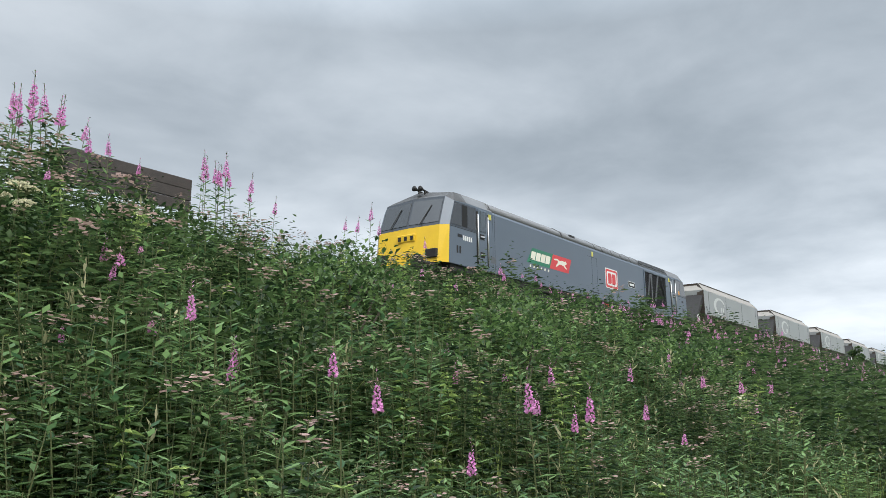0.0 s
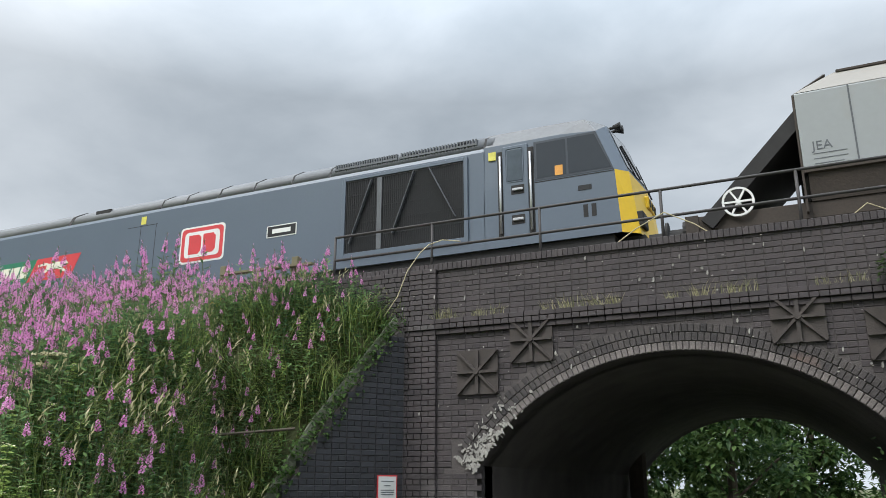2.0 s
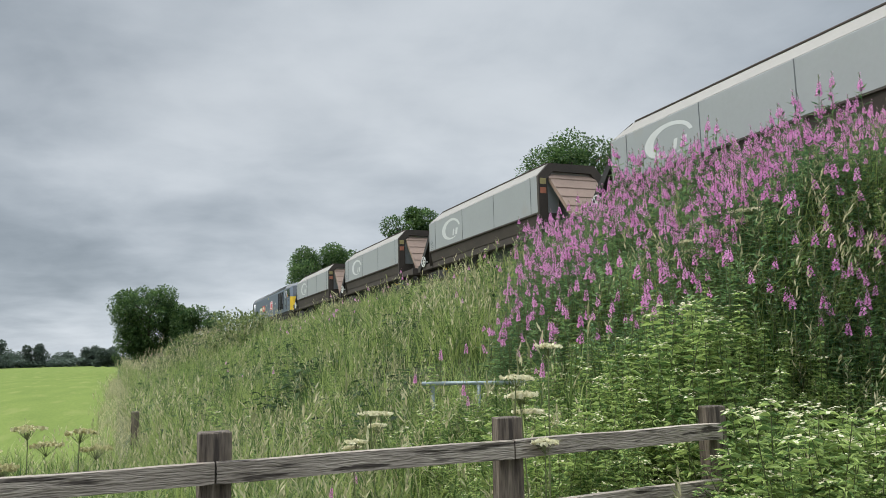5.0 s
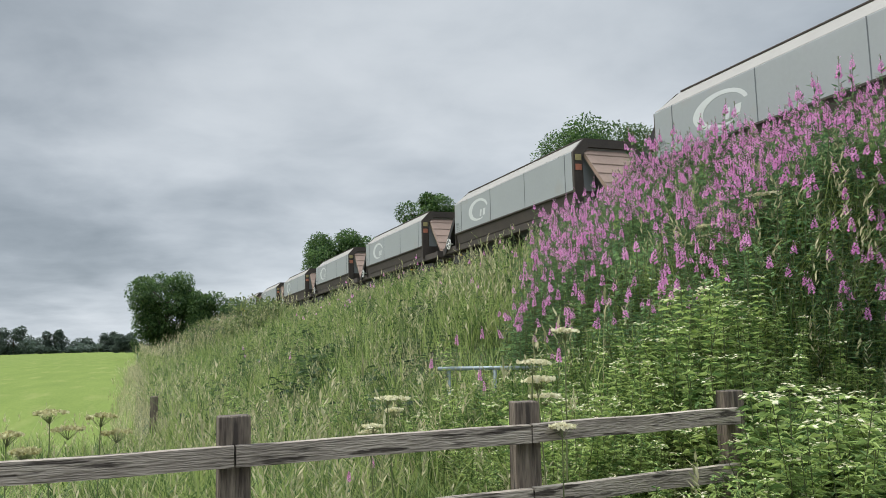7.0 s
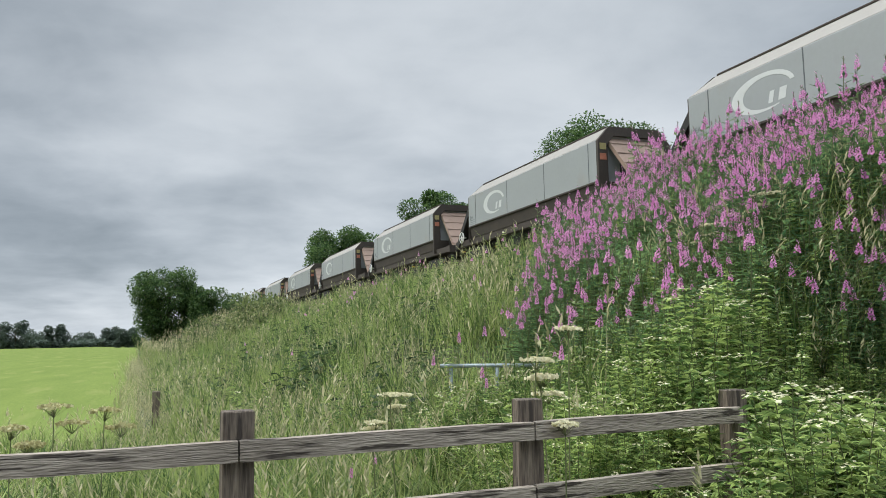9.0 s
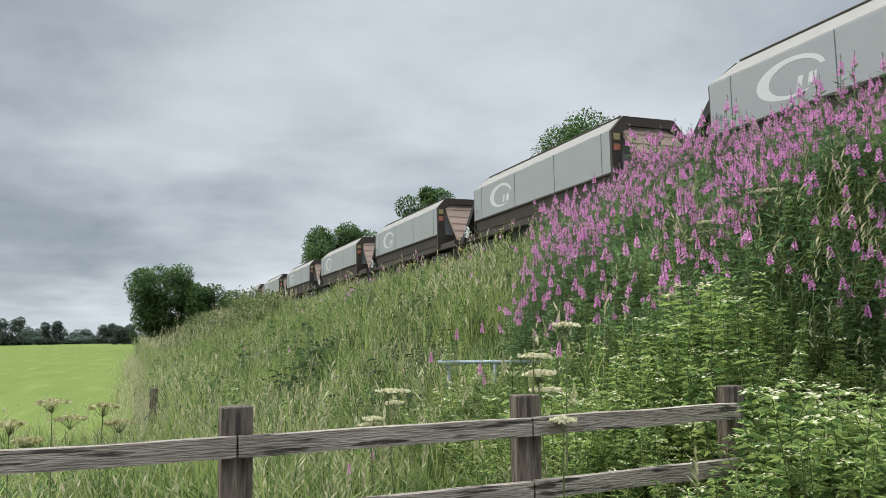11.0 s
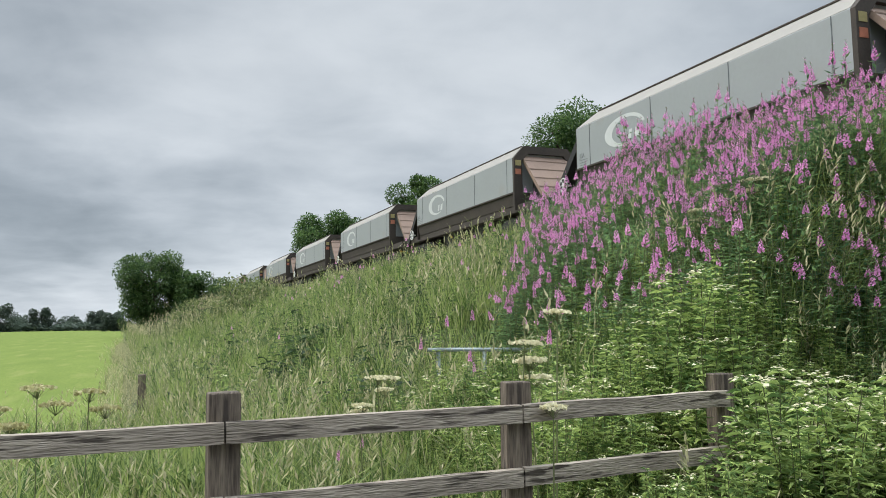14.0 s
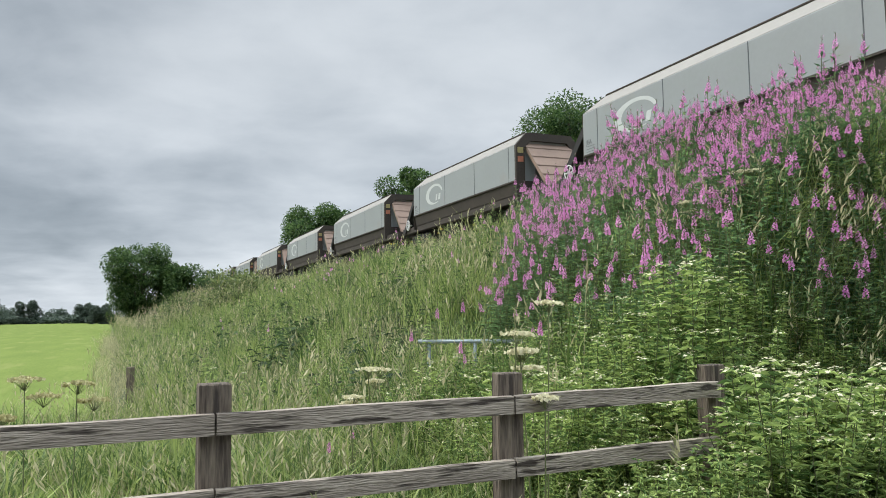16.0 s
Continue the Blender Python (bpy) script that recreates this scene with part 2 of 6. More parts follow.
def box(bm, x0, x1, y0, y1, z0, z1, bevel=0.0, mi=0):
    vs = [bm.verts.new((x, y, z)) for x in (x0, x1) for y in (y0, y1) for z in (z0, z1)]
    fs = [bm.faces.new([vs[i] for i in f]) for f in ((0, 1, 3, 2), (4, 6, 7, 5), (0, 4, 5, 1), (2, 3, 7, 6), (0, 2, 6, 4), (1, 5, 7, 3))]
    for f in fs:
        f.material_index = mi
    if bevel:
        es = list({e for f in fs for e in f.edges})
        bmesh.ops.bevel(bm, geom=es, offset=bevel, segments=1, affect="EDGES")
    return vs


def bar(bm, a, b, w, h=None, sides=4, roll=0.0):
    """A straight bar or tube from a to b."""
    a, b = Vector(a), Vector(b)
    d = b - a
    q = d.to_track_quat("Z", "Y")
    ring = []
    for k in range(sides):
        an = 2 * math.pi * k / sides + (math.pi / 4 if sides == 4 else 0) + roll
        s = math.sqrt(2) if sides == 4 else 1
        ring.append(Vector((math.cos(an) * w / 2 * s, math.sin(an) * (h or w) / 2 * s, 0)))
    lo = [bm.verts.new(a + q @ v) for v in ring]
    hi = [bm.verts.new(b + q @ v) for v in ring]
    for k in range(sides):
        bm.faces.new((lo[k], lo[(k + 1) % sides], hi[(k + 1) % sides], hi[k]))
    bm.faces.new(lo[::-1])
    bm.faces.new(hi)


def prism(bm, outline, x0, x1, mi=0, caps=True):
    """An outline of (y, z) drawn out along x."""
    a = [bm.verts.new((x0, y, z)) for y, z in outline]
    b = [bm.verts.new((x1, y, z)) for y, z in outline]
    n = len(outline)
    fs = [bm.faces.new((a[k], a[(k + 1) % n], b[(k + 1) % n], b[k])) for k in range(n)]
    if caps:
        fs += [bm.faces.new(a[::-1]), bm.faces.new(b)]
    for f in fs:
        f.material_index = mi
    return fs


def slab(bm, outline, y0, y1, mi=0):
    """An outline of (x, z) with thickness from y0 to y1."""
    a = [bm.verts.new((x, y0, z)) for x, z in outline]
    b = [bm.verts.new((x, y1, z)) for x, z in outline]
    n = len(outline)
    fs = [bm.faces.new((a[k], a[(k + 1) % n], b[(k + 1) % n], b[k])) for k in range(n)]
    fs += [bm.faces.new(a), bm.faces.new(b[::-1])]
    for f in fs:
        f.material_index = mi
    return fs


def curve_tube(name, pts, radius, mat, parent=None, res=2, label=""):
    cu = bpy.data.curves.new(name, "CURVE")
    cu.dimensions, cu.bevel_depth, cu.bevel_resolution, cu.resolution_u = "3D", radius, res, 4
    sp = cu.splines.new("POLY")
    sp.points.add(len(pts) - 1)
    for p, v in zip(sp.points, pts):
        p.co = (*v, 1)
    cu.materials.append(mat)
    tmp = bpy.data.objects.new(name + "_tmp", cu)
    me = bpy.data.meshes.new_from_object(tmp)
    bpy.data.objects.remove(tmp)
    me.name = name
    ob = new(name, me)
    ob.parent = parent
    if label:
        tagged(ob, label)
    return ob


# ---- the lie of the land ----
RAIL_Z, GRADE, TRACK_Y, SIDE_Y = 4.64, 0.0049, 14.24, 12.92
FACE_Y = 11.12                      # the bridge's brick face
ARCH_X, HALF, SPRING, CROWN = -1.22, 2.75, 2.0, 3.42
ROAD_L, ROAD_R = ARCH_X - HALF, ARCH_X + HALF


def smooth(a, b, x):
    t = min(1.0, max(0.0, (x - a) / (b - a)))
    return t * t * (3 - 2 * t)


def wing_x(y):
    return -5.1 - (11.1 - y) * math.tan(radians(30))


def ground_z(x, y):
    """Height of the ground: field, road under the bridge, embankment on both sides of it."""
    top = RAIL_Z - 0.6 + GRADE * x
    near = (y - 2.2) * 0.485
    far = (27.0 - y) * 0.55
    bank = max(0.0, min(near, far, top))
    if bank >= top - 0.35:                     # a rounded shoulder
        bank = top - 0.35 + (bank - top + 0.35) * 0.6
    if x < ARCH_X:
        if y > 11.5:
            side = 99
        elif y > 9.2:                          # held up by the wing wall
            s = (11.1 - y) / math.cos(radians(30))
            lip = 4.1 - 1.22 * s if s < 1.3 else 2.51 - 1.6 * (s - 1.3)
            side = lip + (wing_x(y) - 0.25 - x) * 1.2 if x < wing_x(y) - 0.2 else 0.0
        else:
            foot = min(wing_x(9.2) + (9.2 - y) * 0.34, -4.3)
            side = (foot - x) * (1.5 + 1.3 * smooth(6.5, 9.2, y)) if x < foot else 0.0
    else:
        side = (x - ROAD_R - 0.5) * 1.5 if y < 11.6 else 99
    z = max(0.0, min(bank, side))
    rough = noise.noise((x * 0.55, y * 0.55, 3.1)) * 0.16 + noise.noise((x * 0.17, y * 0.17, 7.7)) * 0.25
    return z + rough * smooth(0.05, 0.8, z)


def grid_mesh(name, xs, ys, zf, mat, cut=None):
    me = bpy.data.meshes.new(name)
    nx, ny = len(xs), len(ys)
    vs = [(x, y, zf(x, y)) for y in ys for x in xs]
    fs = []
    for j in range(ny - 1):
        for i in range(nx - 1):
            cx, cy = (xs[i] + xs[i + 1]) / 2, (ys[j] + ys[j + 1]) / 2
            if cut and cut(cx, cy):
                continue
            fs.append((j * nx + i, j * nx + i + 1, (j + 1) * nx + i + 1, (j + 1) * nx + i))
    me.from_pydata(vs, [], fs)
    me.materials.append(mat)
    me.polygons.foreach_set("use_smooth", [True] * len(fs))
    return new(name, me)


def spaced(*spans):
    """Grid lines: (from, to, step) one after the other."""
    out = []
    for a, b, s in spans:
        k = max(1, round((b - a) / s))
        out += [a + (b - a) * i / k for i in range(k)]
    return out + [spans[-1][1]]


def build_land():
    xs = spaced((-2600, -600, 200), (-600, -120, 40), (-120, -40, 4), (-40, -8.5, 0.5), (-8.5, -4.5, 0.2), (-4.5, 16, 0.5), (16, 120, 4), (120, 600, 40), (600, 2600, 200))
    ys = spaced((-2600, -600, 200), (-600, -60, 40), (-60, -4, 4), (-4, 8.4, 0.5), (8.4, 11.8, 0.2), (11.8, 27.5, 0.5), (27.5, 80, 5), (80, 600, 40), (600, 2600, 200))
    inside = lambda x, y: ROAD_L - 0.5 < x < ROAD_R + 0.5 and 11.0 < y < 24.0
    ground = grid_mesh("ground", xs, ys, lambda x, y: ground_z(x, y) if not (ROAD_L - 0.6 < x < ROAD_R + 0.6 and y > 10.4 and y < 25) else 0.0, M["soil"])
    tagged(ground, "dark earth and litter of an overgrown railway bank", "ground", kind="structure")
    # the mown field beyond the fence
    fx = spaced((-900, -150, 50), (-150, -20, 5), (-20, -4.6, 0.6))
    fy = spaced((-600, -60, 30), (-60, -6, 3), (-6, 0.0, 0.4))
    field = grid_mesh("field", fx, fy, lambda x, y: 0.03 + noise.noise((x * 0.05, y * 0.05, 0.5)) * 0.04, M["field"])
    tagged(field, "bright green mown grass field beside the embankment", "field", kind="structure")
    ry = spaced((-60, -6, 6), (-6, 40, 0.8))
    road = grid_mesh("road", [ROAD_L + 0.5, ARCH_X - 1, ARCH_X + 1, ROAD_R - 0.1], ry, lambda x, y: 0.02 - 0.01 * abs(x - ARCH_X), M["asphalt"])
    tagged(road, "narrow worn asphalt lane passing under the bridge", "road", kind="structure")
    bm = bmesh.new()
    for a, b in ((-420, -150), (-150, -40), (-40, 60), (60, 420)):
        z0, z1 = RAIL_Z + GRADE * a, RAIL_Z + GRADE * b
        o = [(11.9, -0.62), (12.3, -0.2), (16.2, -0.2), (16.8, -0.62)]
        va = [bm.verts.new((a, y, z0 + z)) for y, z in o]
        vb = [bm.verts.new((b, y, z1 + z)) for y, z in o]
        for k in range(3):
            bm.faces.new((va[k], vb[k], vb[k + 1], va[k + 1]))
    tagged(link_mesh("ballast", bm, M["ballast"]), "brown stone ballast bed of the railway track", "ballast", kind="structure")
    track = thing("track", "pair of rusty steel rails on the ballast", "track", kind="structure")
    for s in (-0.7175, 0.7175):
        bm = bmesh.new()
        for a, b in ((-420, 0), (0, 420)):
            bar(bm, (a, TRACK_Y + s, RAIL_Z - 0.09 + GRADE * a), (b, TRACK_Y + s, RAIL_Z - 0.09 + GRADE * b), 0.07, 0.16)
        part("rail", bm, M["iron"], track)


build_land()


# ---- the bridge ----
def arch_z(x, extra=0.0):
    rise = CROWN - SPRING
    r = (HALF * HALF + rise * rise) / (2 * rise)
    cz = CROWN - r
    d = min(abs(x - ARCH_X), HALF + extra)
    return cz + math.sqrt(max(0.0, (r + extra) ** 2 - d * d))


BR_L, BR_R, BR_TOP, BACK_Y = -5.1, 3.2, 4.97, 22.5


def arch_outline(n=28, extra=0.0):
    rise = CROWN - SPRING
    r = (HALF * HALF + rise * rise) / (2 * rise)
    cz = CROWN - r
    a0 = math.asin(HALF / r)
    return [(ARCH_X + (r + extra) * math.sin(a), cz + (r + extra) * math.cos(a)) for a in [-a0 + 2 * a0 * k / n for k in range(n + 1)]]


def build_bridge():
    bridge = thing("bridge", "soot-blackened brick arch railway bridge over a lane", "bridge", kind="structure")
    # spandrel walls, front and back, with the opening through them
    ring = arch_outline(extra=0.0)
    for y0, y1 in ((FACE_Y + 0.008, FACE_Y + 0.6), (BACK_Y - 0.6, BACK_Y)):
        bm = bmesh.new()
        n = len(ring) - 1
        zt = BR_TOP - 0.02

        def quad(p, q, r_, s):
            a = [bm.verts.new((x, y0, z)) for x, z in (p, q, r_, s)]
            b = [bm.verts.new((x, y1, z)) for x, z in (p, q, r_, s)]
            bm.faces.new(a)
            bm.faces.new(b[::-1])
            for k in range(4):
                bm.faces.new((a[k], b[k], b[(k + 1) % 4], a[(k + 1) % 4]))
        for k in range(n):
            (x0, z0), (x1, z1) = ring[k], ring[k + 1]
            quad((x0, z0), (x1, z1), (x1, zt), (x0, zt))
        quad((BR_L - 2.2, -0.3), (ROAD_L, -0.3), (ROAD_L, zt), (BR_L - 2.2, zt))
        quad((ROAD_R, -0.3), (BR_R + 1.6, -0.3), (BR_R + 1.6, zt), (ROAD_R, zt))
        bmesh.ops.remove_doubles(bm, verts=bm.verts, dist=0.0005)
        part("spandrel_wall", bm, M["mortar"], bridge)
    bm = bmesh.new()
    pts = [(ROAD_L, -0.3)] + arch_outline() + [(ROAD_R, -0.3)]
    top = arch_outline(extra=0.5)
    for k in range(len(pts) - 1):
        (x0, z0), (x1, z1) = pts[k], pts[k + 1]
        vs = [bm.verts.new(v) for v in ((x0, FACE_Y + 0.3, z0), (x1, FACE_Y + 0.3, z1), (x1, BACK_Y - 0.3, z1), (x0, BACK_Y - 0.3, z0))]
        bm.faces.new(vs)
    bmesh.ops.remove_doubles(bm, verts=bm.verts, dist=0.0005)
    part("arch_barrel", bm, M["brick_wall"], bridge, "dark damp brick barrel of the arch")
    # deck under the ballast
    bm = bmesh.new()
    box(bm, BR_L - 2, BR_R + 1.4, FACE_Y + 0.6, BACK_Y - 0.6, 3.75, 4.0)
    part("deck", bm, M["brick_wall"], bridge)
    # pattress plates
    for x, z in ((-3.11, 3.70), (-3.93, 3.29), (0.34, 3.73), (1.39, 3.46)):
        plate = new("pattress_plate")
        plate.parent, plate.location = bridge, (x, FACE_Y - 0.0, z)
        tagged(plate, "rusted iron tie plate with eight ribs")
        bm = bmesh.new()
        h = 0.315
        rimv = [(-h, -h), (h, -h), (h, h), (-h, h)]
        c = bm.verts.new((0, -0.015, 0))
        fr = [bm.verts.new((a, -0.035, b)) for a, b in rimv]
        bk = [bm.verts.new((a, 0.05, b)) for a, b in rimv]
        for k in range(4):
            bm.faces.new((c, fr[k], fr[(k + 1) % 4]))
            bm.faces.new((fr[k], bk[k], bk[(k + 1) % 4], fr[(k + 1) % 4]))
        part("plate", bm, M["iron"], plate)
        for a in range(8):
            an = math.pi * a / 4
            ln = h * (1.36 if a % 2 else 0.98)
            bm = bmesh.new()
            bar(bm, (0, -0.05, 0), (ln * math.cos(an), -0.045, ln * math.sin(an)), 0.05, 0.035)
            part("rib", bm, M["iron"], plate)
        bm = bmesh.new()
        bmesh.ops.create_cone(bm, cap_ends=True, segments=8, radius1=0.05, radius2=0.04, depth=0.06, matrix=pose(0, -0.07, 0, 90))
        part("nut", bm, M["iron"], plate)
    # pilaster caps and string course are laid in brick further down
    return bridge


BRIDGE = build_bridge()


def build_handrail():
    rail = thing("handrail", "dark rusted tubular handrail along the bridge parapet", "handrail")
    y = FACE_Y + 0.3
    posts = [-6.62, -4.82, -3.03, -1.24, 0.53, 2.28, 4.1]
    for x in posts:
        bm = bmesh.new()
        bar(bm, (x, y, BR_TOP - 0.1 + 0.006 * x), (x, y, 5.765 + 0.004 * x), 0.045, sides=8)
        part("post", bm, M["rail_paint"], rail, smooth=True)
    for z in (5.765, 5.365):
        bm = bmesh.new()
        bar(bm, (posts[0], y, z + 0.004 * posts[0]), (posts[-1], y, z + 0.004 * posts[-1]), 0.045, sides=8)
        part("rail", bm, M["rail_paint"], rail, smooth=True)


build_handrail()


# ---- the train; local x = 0 at the front, running back; y = 0 on the near side; z = 0 on the rail ----
LOCO_V, PITCH, FIRST = 21.3, 14.64, 22.72
START_X = 20.13


def build_loco():
    loco = thing("locomotive", "slate grey diesel freight locomotive with yellow cab ends", "locomotive", "train")
    W_, L_ = 2.64, 19.9
    side = [(0, 1.06), (0, 2.9), (0.03, 2.98)]
    roof = [(0.03, 2.98), (0.14, 3.2), (0.42, 3.38), (0.85, 3.5), (1.32, 3.54)]
    full = roof + [(W_ - y, z) for y, z in roof[-2::-1]]
    # body between the cabs
    bm = bmesh.new()
    prism(bm, [(0, 1.06), (0, 2.9), (0.03, 2.975), (W_ - 0.03, 2.975), (W_, 2.9), (W_, 1.06)], 2.35, L_ - 2.35)
    part("body", bm, M["loco_grey"], loco)
    bm = bmesh.new()
    prism(bm, full, 2.2, L_ - 2.2)
    part("roof", bm, M["roof_grey"], loco, "dirty pale grey curved roof", True)

    for end in (0, 1):
        X = (lambda x: x) if end == 0 else (lambda x: L_ - x)

        def flip(bm):
            if end:
                bmesh.ops.reverse_faces(bm, faces=bm.faces)
            return bm
        cab = new("cab")
        cab.parent = loco
        # cab shell: lower front yellow, raked windscreen band
        bm = bmesh.new()

        def section(pts, mi=0):
            return [bm.verts.new((X(x), y, z)) for x, y, z in pts]
        # rows from the door bulkhead to the nose: (x, inset of the side, roof height)
        def outline(x, ins, base, cant, crown):
            return [(x, ins, base), (x, ins, 2.16), (x, ins + (0.02 if x > 0.5 else 0.05), cant), (x, ins + 0.25, cant + 0.27 * (crown - cant) / 0.56 + 0.06),
                    (x, 1.32, crown), (x, W_ - ins - 0.25, cant + 0.27 * (crown - cant) / 0.56 + 0.06), (x, W_ - ins - (0.02 if x > 0.5 else 0.05), cant), (x, W_ - ins, 2.16), (x, W_ - ins, base)]
        rows = [outline(2.36, 0.0, 1.06, 2.98, 3.54), outline(0.95, 0.0, 1.06, 2.98, 3.52)]
        va = [section(r) for r in rows]
        for r0, r1 in zip(va, va[1:]):
            for k in range(len(r0) - 1):
                f = bm.faces.new((r0[k], r0[k + 1], r1[k + 1], r1[k]))
                f.material_index = 1 if 2 <= k <= 5 else 0
        # a rounded brow falls from the roof to the head of the near upright windscreen
        brow_p = [(0.30, 0.02, 2.93), (0.16, 0.24, 3.08), (0.08, 1.32, 3.13), (0.16, W_ - 0.24, 3.08), (0.30, W_ - 0.02, 2.93)]
        fore_p = [(0.52, 0.20, 3.26), (0.38, 1.32, 3.40), (0.52, W_ - 0.20, 3.26)]
        waist_p = [(0.02, 0.0, 2.17), (-0.17, 0.22, 2.17), (-0.26, 1.32, 2.17), (-0.17, W_ - 0.22, 2.17), (0.02, W_, 2.17)]
        low_p = [(-0.04, 0.0, 1.06), (-0.30, 0.22, 1.06), (-0.40, 1.32, 1.06), (-0.30, W_ - 0.22, 1.06), (-0.04, W_, 1.06)]
        brow, fore, waist, low = (section(q) for q in (brow_p, fore_p, waist_p, low_p))
        r1 = va[1]
        bm.faces.new((r1[0], r1[1], waist[0], low[0]))
        bm.faces.new((r1[1], r1[2], brow[0], waist[0]))
        bm.faces.new((r1[8], low[4], waist[4], r1[7]))
        bm.faces.new((r1[7], waist[4], brow[4], r1[6]))
        for q in ((r1[2], r1[3], fore[0], brow[0]), (r1[3], r1[4], fore[1], fore[0]), (r1[4], r1[5], fore[2], fore[1]), (r1[5], r1[6], brow[4], fore[2]),
                  (fore[0], fore[1], brow[2], brow[1]), (fore[1], fore[2], brow[3], brow[2]), (fore[0], brow[1], brow[0]), (fore[2], brow[4], brow[3])):
            bm.faces.new(q).material_index = 1 if end else 4
        for k in range(4):
            bm.faces.new((brow[k], brow[k + 1], waist[k + 1], waist[k])).material_index = 3 if k in (1, 2) else 0
            bm.faces.new((waist[k], waist[k + 1], low[k + 1], low[k])).material_index = 2
        bmesh.ops.recalc_face_normals(bm, faces=bm.faces)
        link_mesh("cab_shell", bm, [M["loco_grey"], M["roof_grey"], M["yellow"], M["band_grey"], M["sooty"]], cab)
        # two windscreen panes set on the raked front, with wipers
        for s in (1, 2):
            c00, c10, c11, c01 = (Vector(v) for v in (waist_p[s], waist_p[s + 1], brow_p[s + 1], brow_p[s]))
            out_ = (c10 - c00).cross(c01 - c00).normalized()
            if out_.x > 0:
                out_ = -out_

            def on(u, v, lift):
                q = (c00 * (1 - u) + c10 * u) * (1 - v) + (c01 * (1 - u) + c11 * u) * v + out_ * lift
                return (X(q.x), q.y, q.z)
            bm = bmesh.new()
            cs = ((0.04, 0.10), (0.96, 0.10), (0.96, 0.90), (0.04, 0.90))
            f1 = [bm.verts.new(on(u, v, 0.014)) for u, v in cs]
            f2 = [bm.verts.new(on(u, v, -0.02)) for u, v in cs]
            bm.faces.new(f1)
            bm.faces.new(f2[::-1])
            for k in range(4):
                bm.faces.new((f1[k], f2[k], f2[(k + 1) % 4], f1[(k + 1) % 4]))
            bmesh.ops.recalc_face_normals(bm, faces=bm.faces)
            part("windscreen", bm, M["glass"], cab, "dark reflecting windscreen pane")
            bm = bmesh.new()
            bar(bm, on(0.6, 0.06, 0.04), on(0.35, 0.7, 0.03), 0.022)
            part("wiper", bm, M["black"], cab)
        # side windows: one quarter light, one sliding
        for low_x, top_x, x1, open_ in ((0.07, 0.33, 0.80, 0), (0.84, 0.84, 1.36, 0)) if end else ((0.07, 0.33, 0.62, 0), (0.65, 0.65, 0.92, 1), (0.94, 0.94, 1.36, 0)):
            bm = bmesh.new()
            slab(bm, [(X(low_x), 2.22), (X(x1), 2.22), (X(x1), 2.87), (X(top_x), 2.87)], -0.008, 0.03)
            bmesh.ops.recalc_face_normals(bm, faces=bm.faces)
            # the open one is a near-black slab painted as the unlit cab inside
            part("side_window", bm, M["void"] if open_ else M["glass"], cab, "open dark cab side window" if open_ else "tinted cab side window")
        if end:
            bm = bmesh.new()
            box(bm, X(1.04), X(0.90), -0.012, -0.007, 2.22, 2.40)
            part("card", bm, M["orange"], cab, "orange card behind the cab glass")
        bm = bmesh.new()
        xa, xb = sorted((X(0.03), X(1.41)))
        box(bm, xa, xb, -0.004, 0.01, 2.145, 2.16)
        part("waist_line", bm, M["black"], cab)
        # vents low on the side
        for x in (0.36, 0.50):
            bm = bmesh.new()
            xa, xb = sorted((X(x), X(x + 0.08)))
            box(bm, xa, xb, -0.005, 0.02, 1.40, 1.62)
            part("slot", bm, M["black"], cab)
        bm = bmesh.new()
        xa, xb = sorted((X(0.42), X(0.65)))
        box(bm, xa, xb, -0.006, 0.02, 1.88, 1.97)
        part("badge", bm, M["mesh_black"], cab)
        # door with handles and bright rails; black plates stand in for the recesses' shade
        door = new("door")
        door.parent = loco
        bm = bmesh.new()
        xa, xb = sorted((X(1.52), X(2.0)))
        box(bm, xa, xb, -0.012, 0.02, 1.2, 2.92, 0.012)
        part("door_leaf", bm, M["loco_grey"], door)
        bm = bmesh.new()
        xa, xb = sorted((X(1.6), X(1.93)))
        box(bm, xa, xb, -0.02, 0.01, 2.22, 2.86, 0.03)
        part("door_window", bm, M["glass_grey"], door)
        for x in (1.475, 2.035):
            bm = bmesh.new()
            xa, xb = sorted((X(x - 0.055), X(x + 0.055)))
            box(bm, xa, xb, -0.004, 0.02, 1.22, 2.84)
            part("recess", bm, M["black"], door)
            bm = bmesh.new()
            bar(bm, (X(x), -0.03, 1.3), (X(x), -0.03, 2.74), 0.045, sides=8)
            part("grab_rail", bm, M["chrome"], door, "bright vertical grab rail", True)
        for z in (2.05, 1.5):
            bm = bmesh.new()
            xa, xb = sorted((X(1.62), X(1.82)))
            box(bm, xa, xb, -0.05, -0.01, z, z + 0.05, 0.01)
            part("handle", bm, M["chrome"], door)
            bm = bmesh.new()
            box(bm, xa - 0.02, xb + 0.02, -0.016, -0.008, z - 0.06, z + 0.11)
            part("handle_recess", bm, M["black"], door)
        # yellow notice by the cantrail
        bm = bmesh.new()
        xa, xb = sorted((X(2.12), X(2.26)))
        box(bm, xa, xb, -0.006, 0.01, 2.70, 2.86)
        part("notice", bm, M["lemon"], loco)
        # horns on the roof
        horn = new("horn")
        horn.parent = cab
        for y, z in ((1.1, 3.43), (1.32, 3.46)):
            bm = bmesh.new()
            bmesh.ops.create_cone(bm, cap_ends=True, segments=14, radius1=0.085, radius2=0.035, depth=0.14, matrix=pose(X(0.16), y, z, 0, 90 if end == 0 else -90))
            bar(bm, (X(0.16), y, z), (X(0.5), y, z - 0.04), 0.06, sides=8)
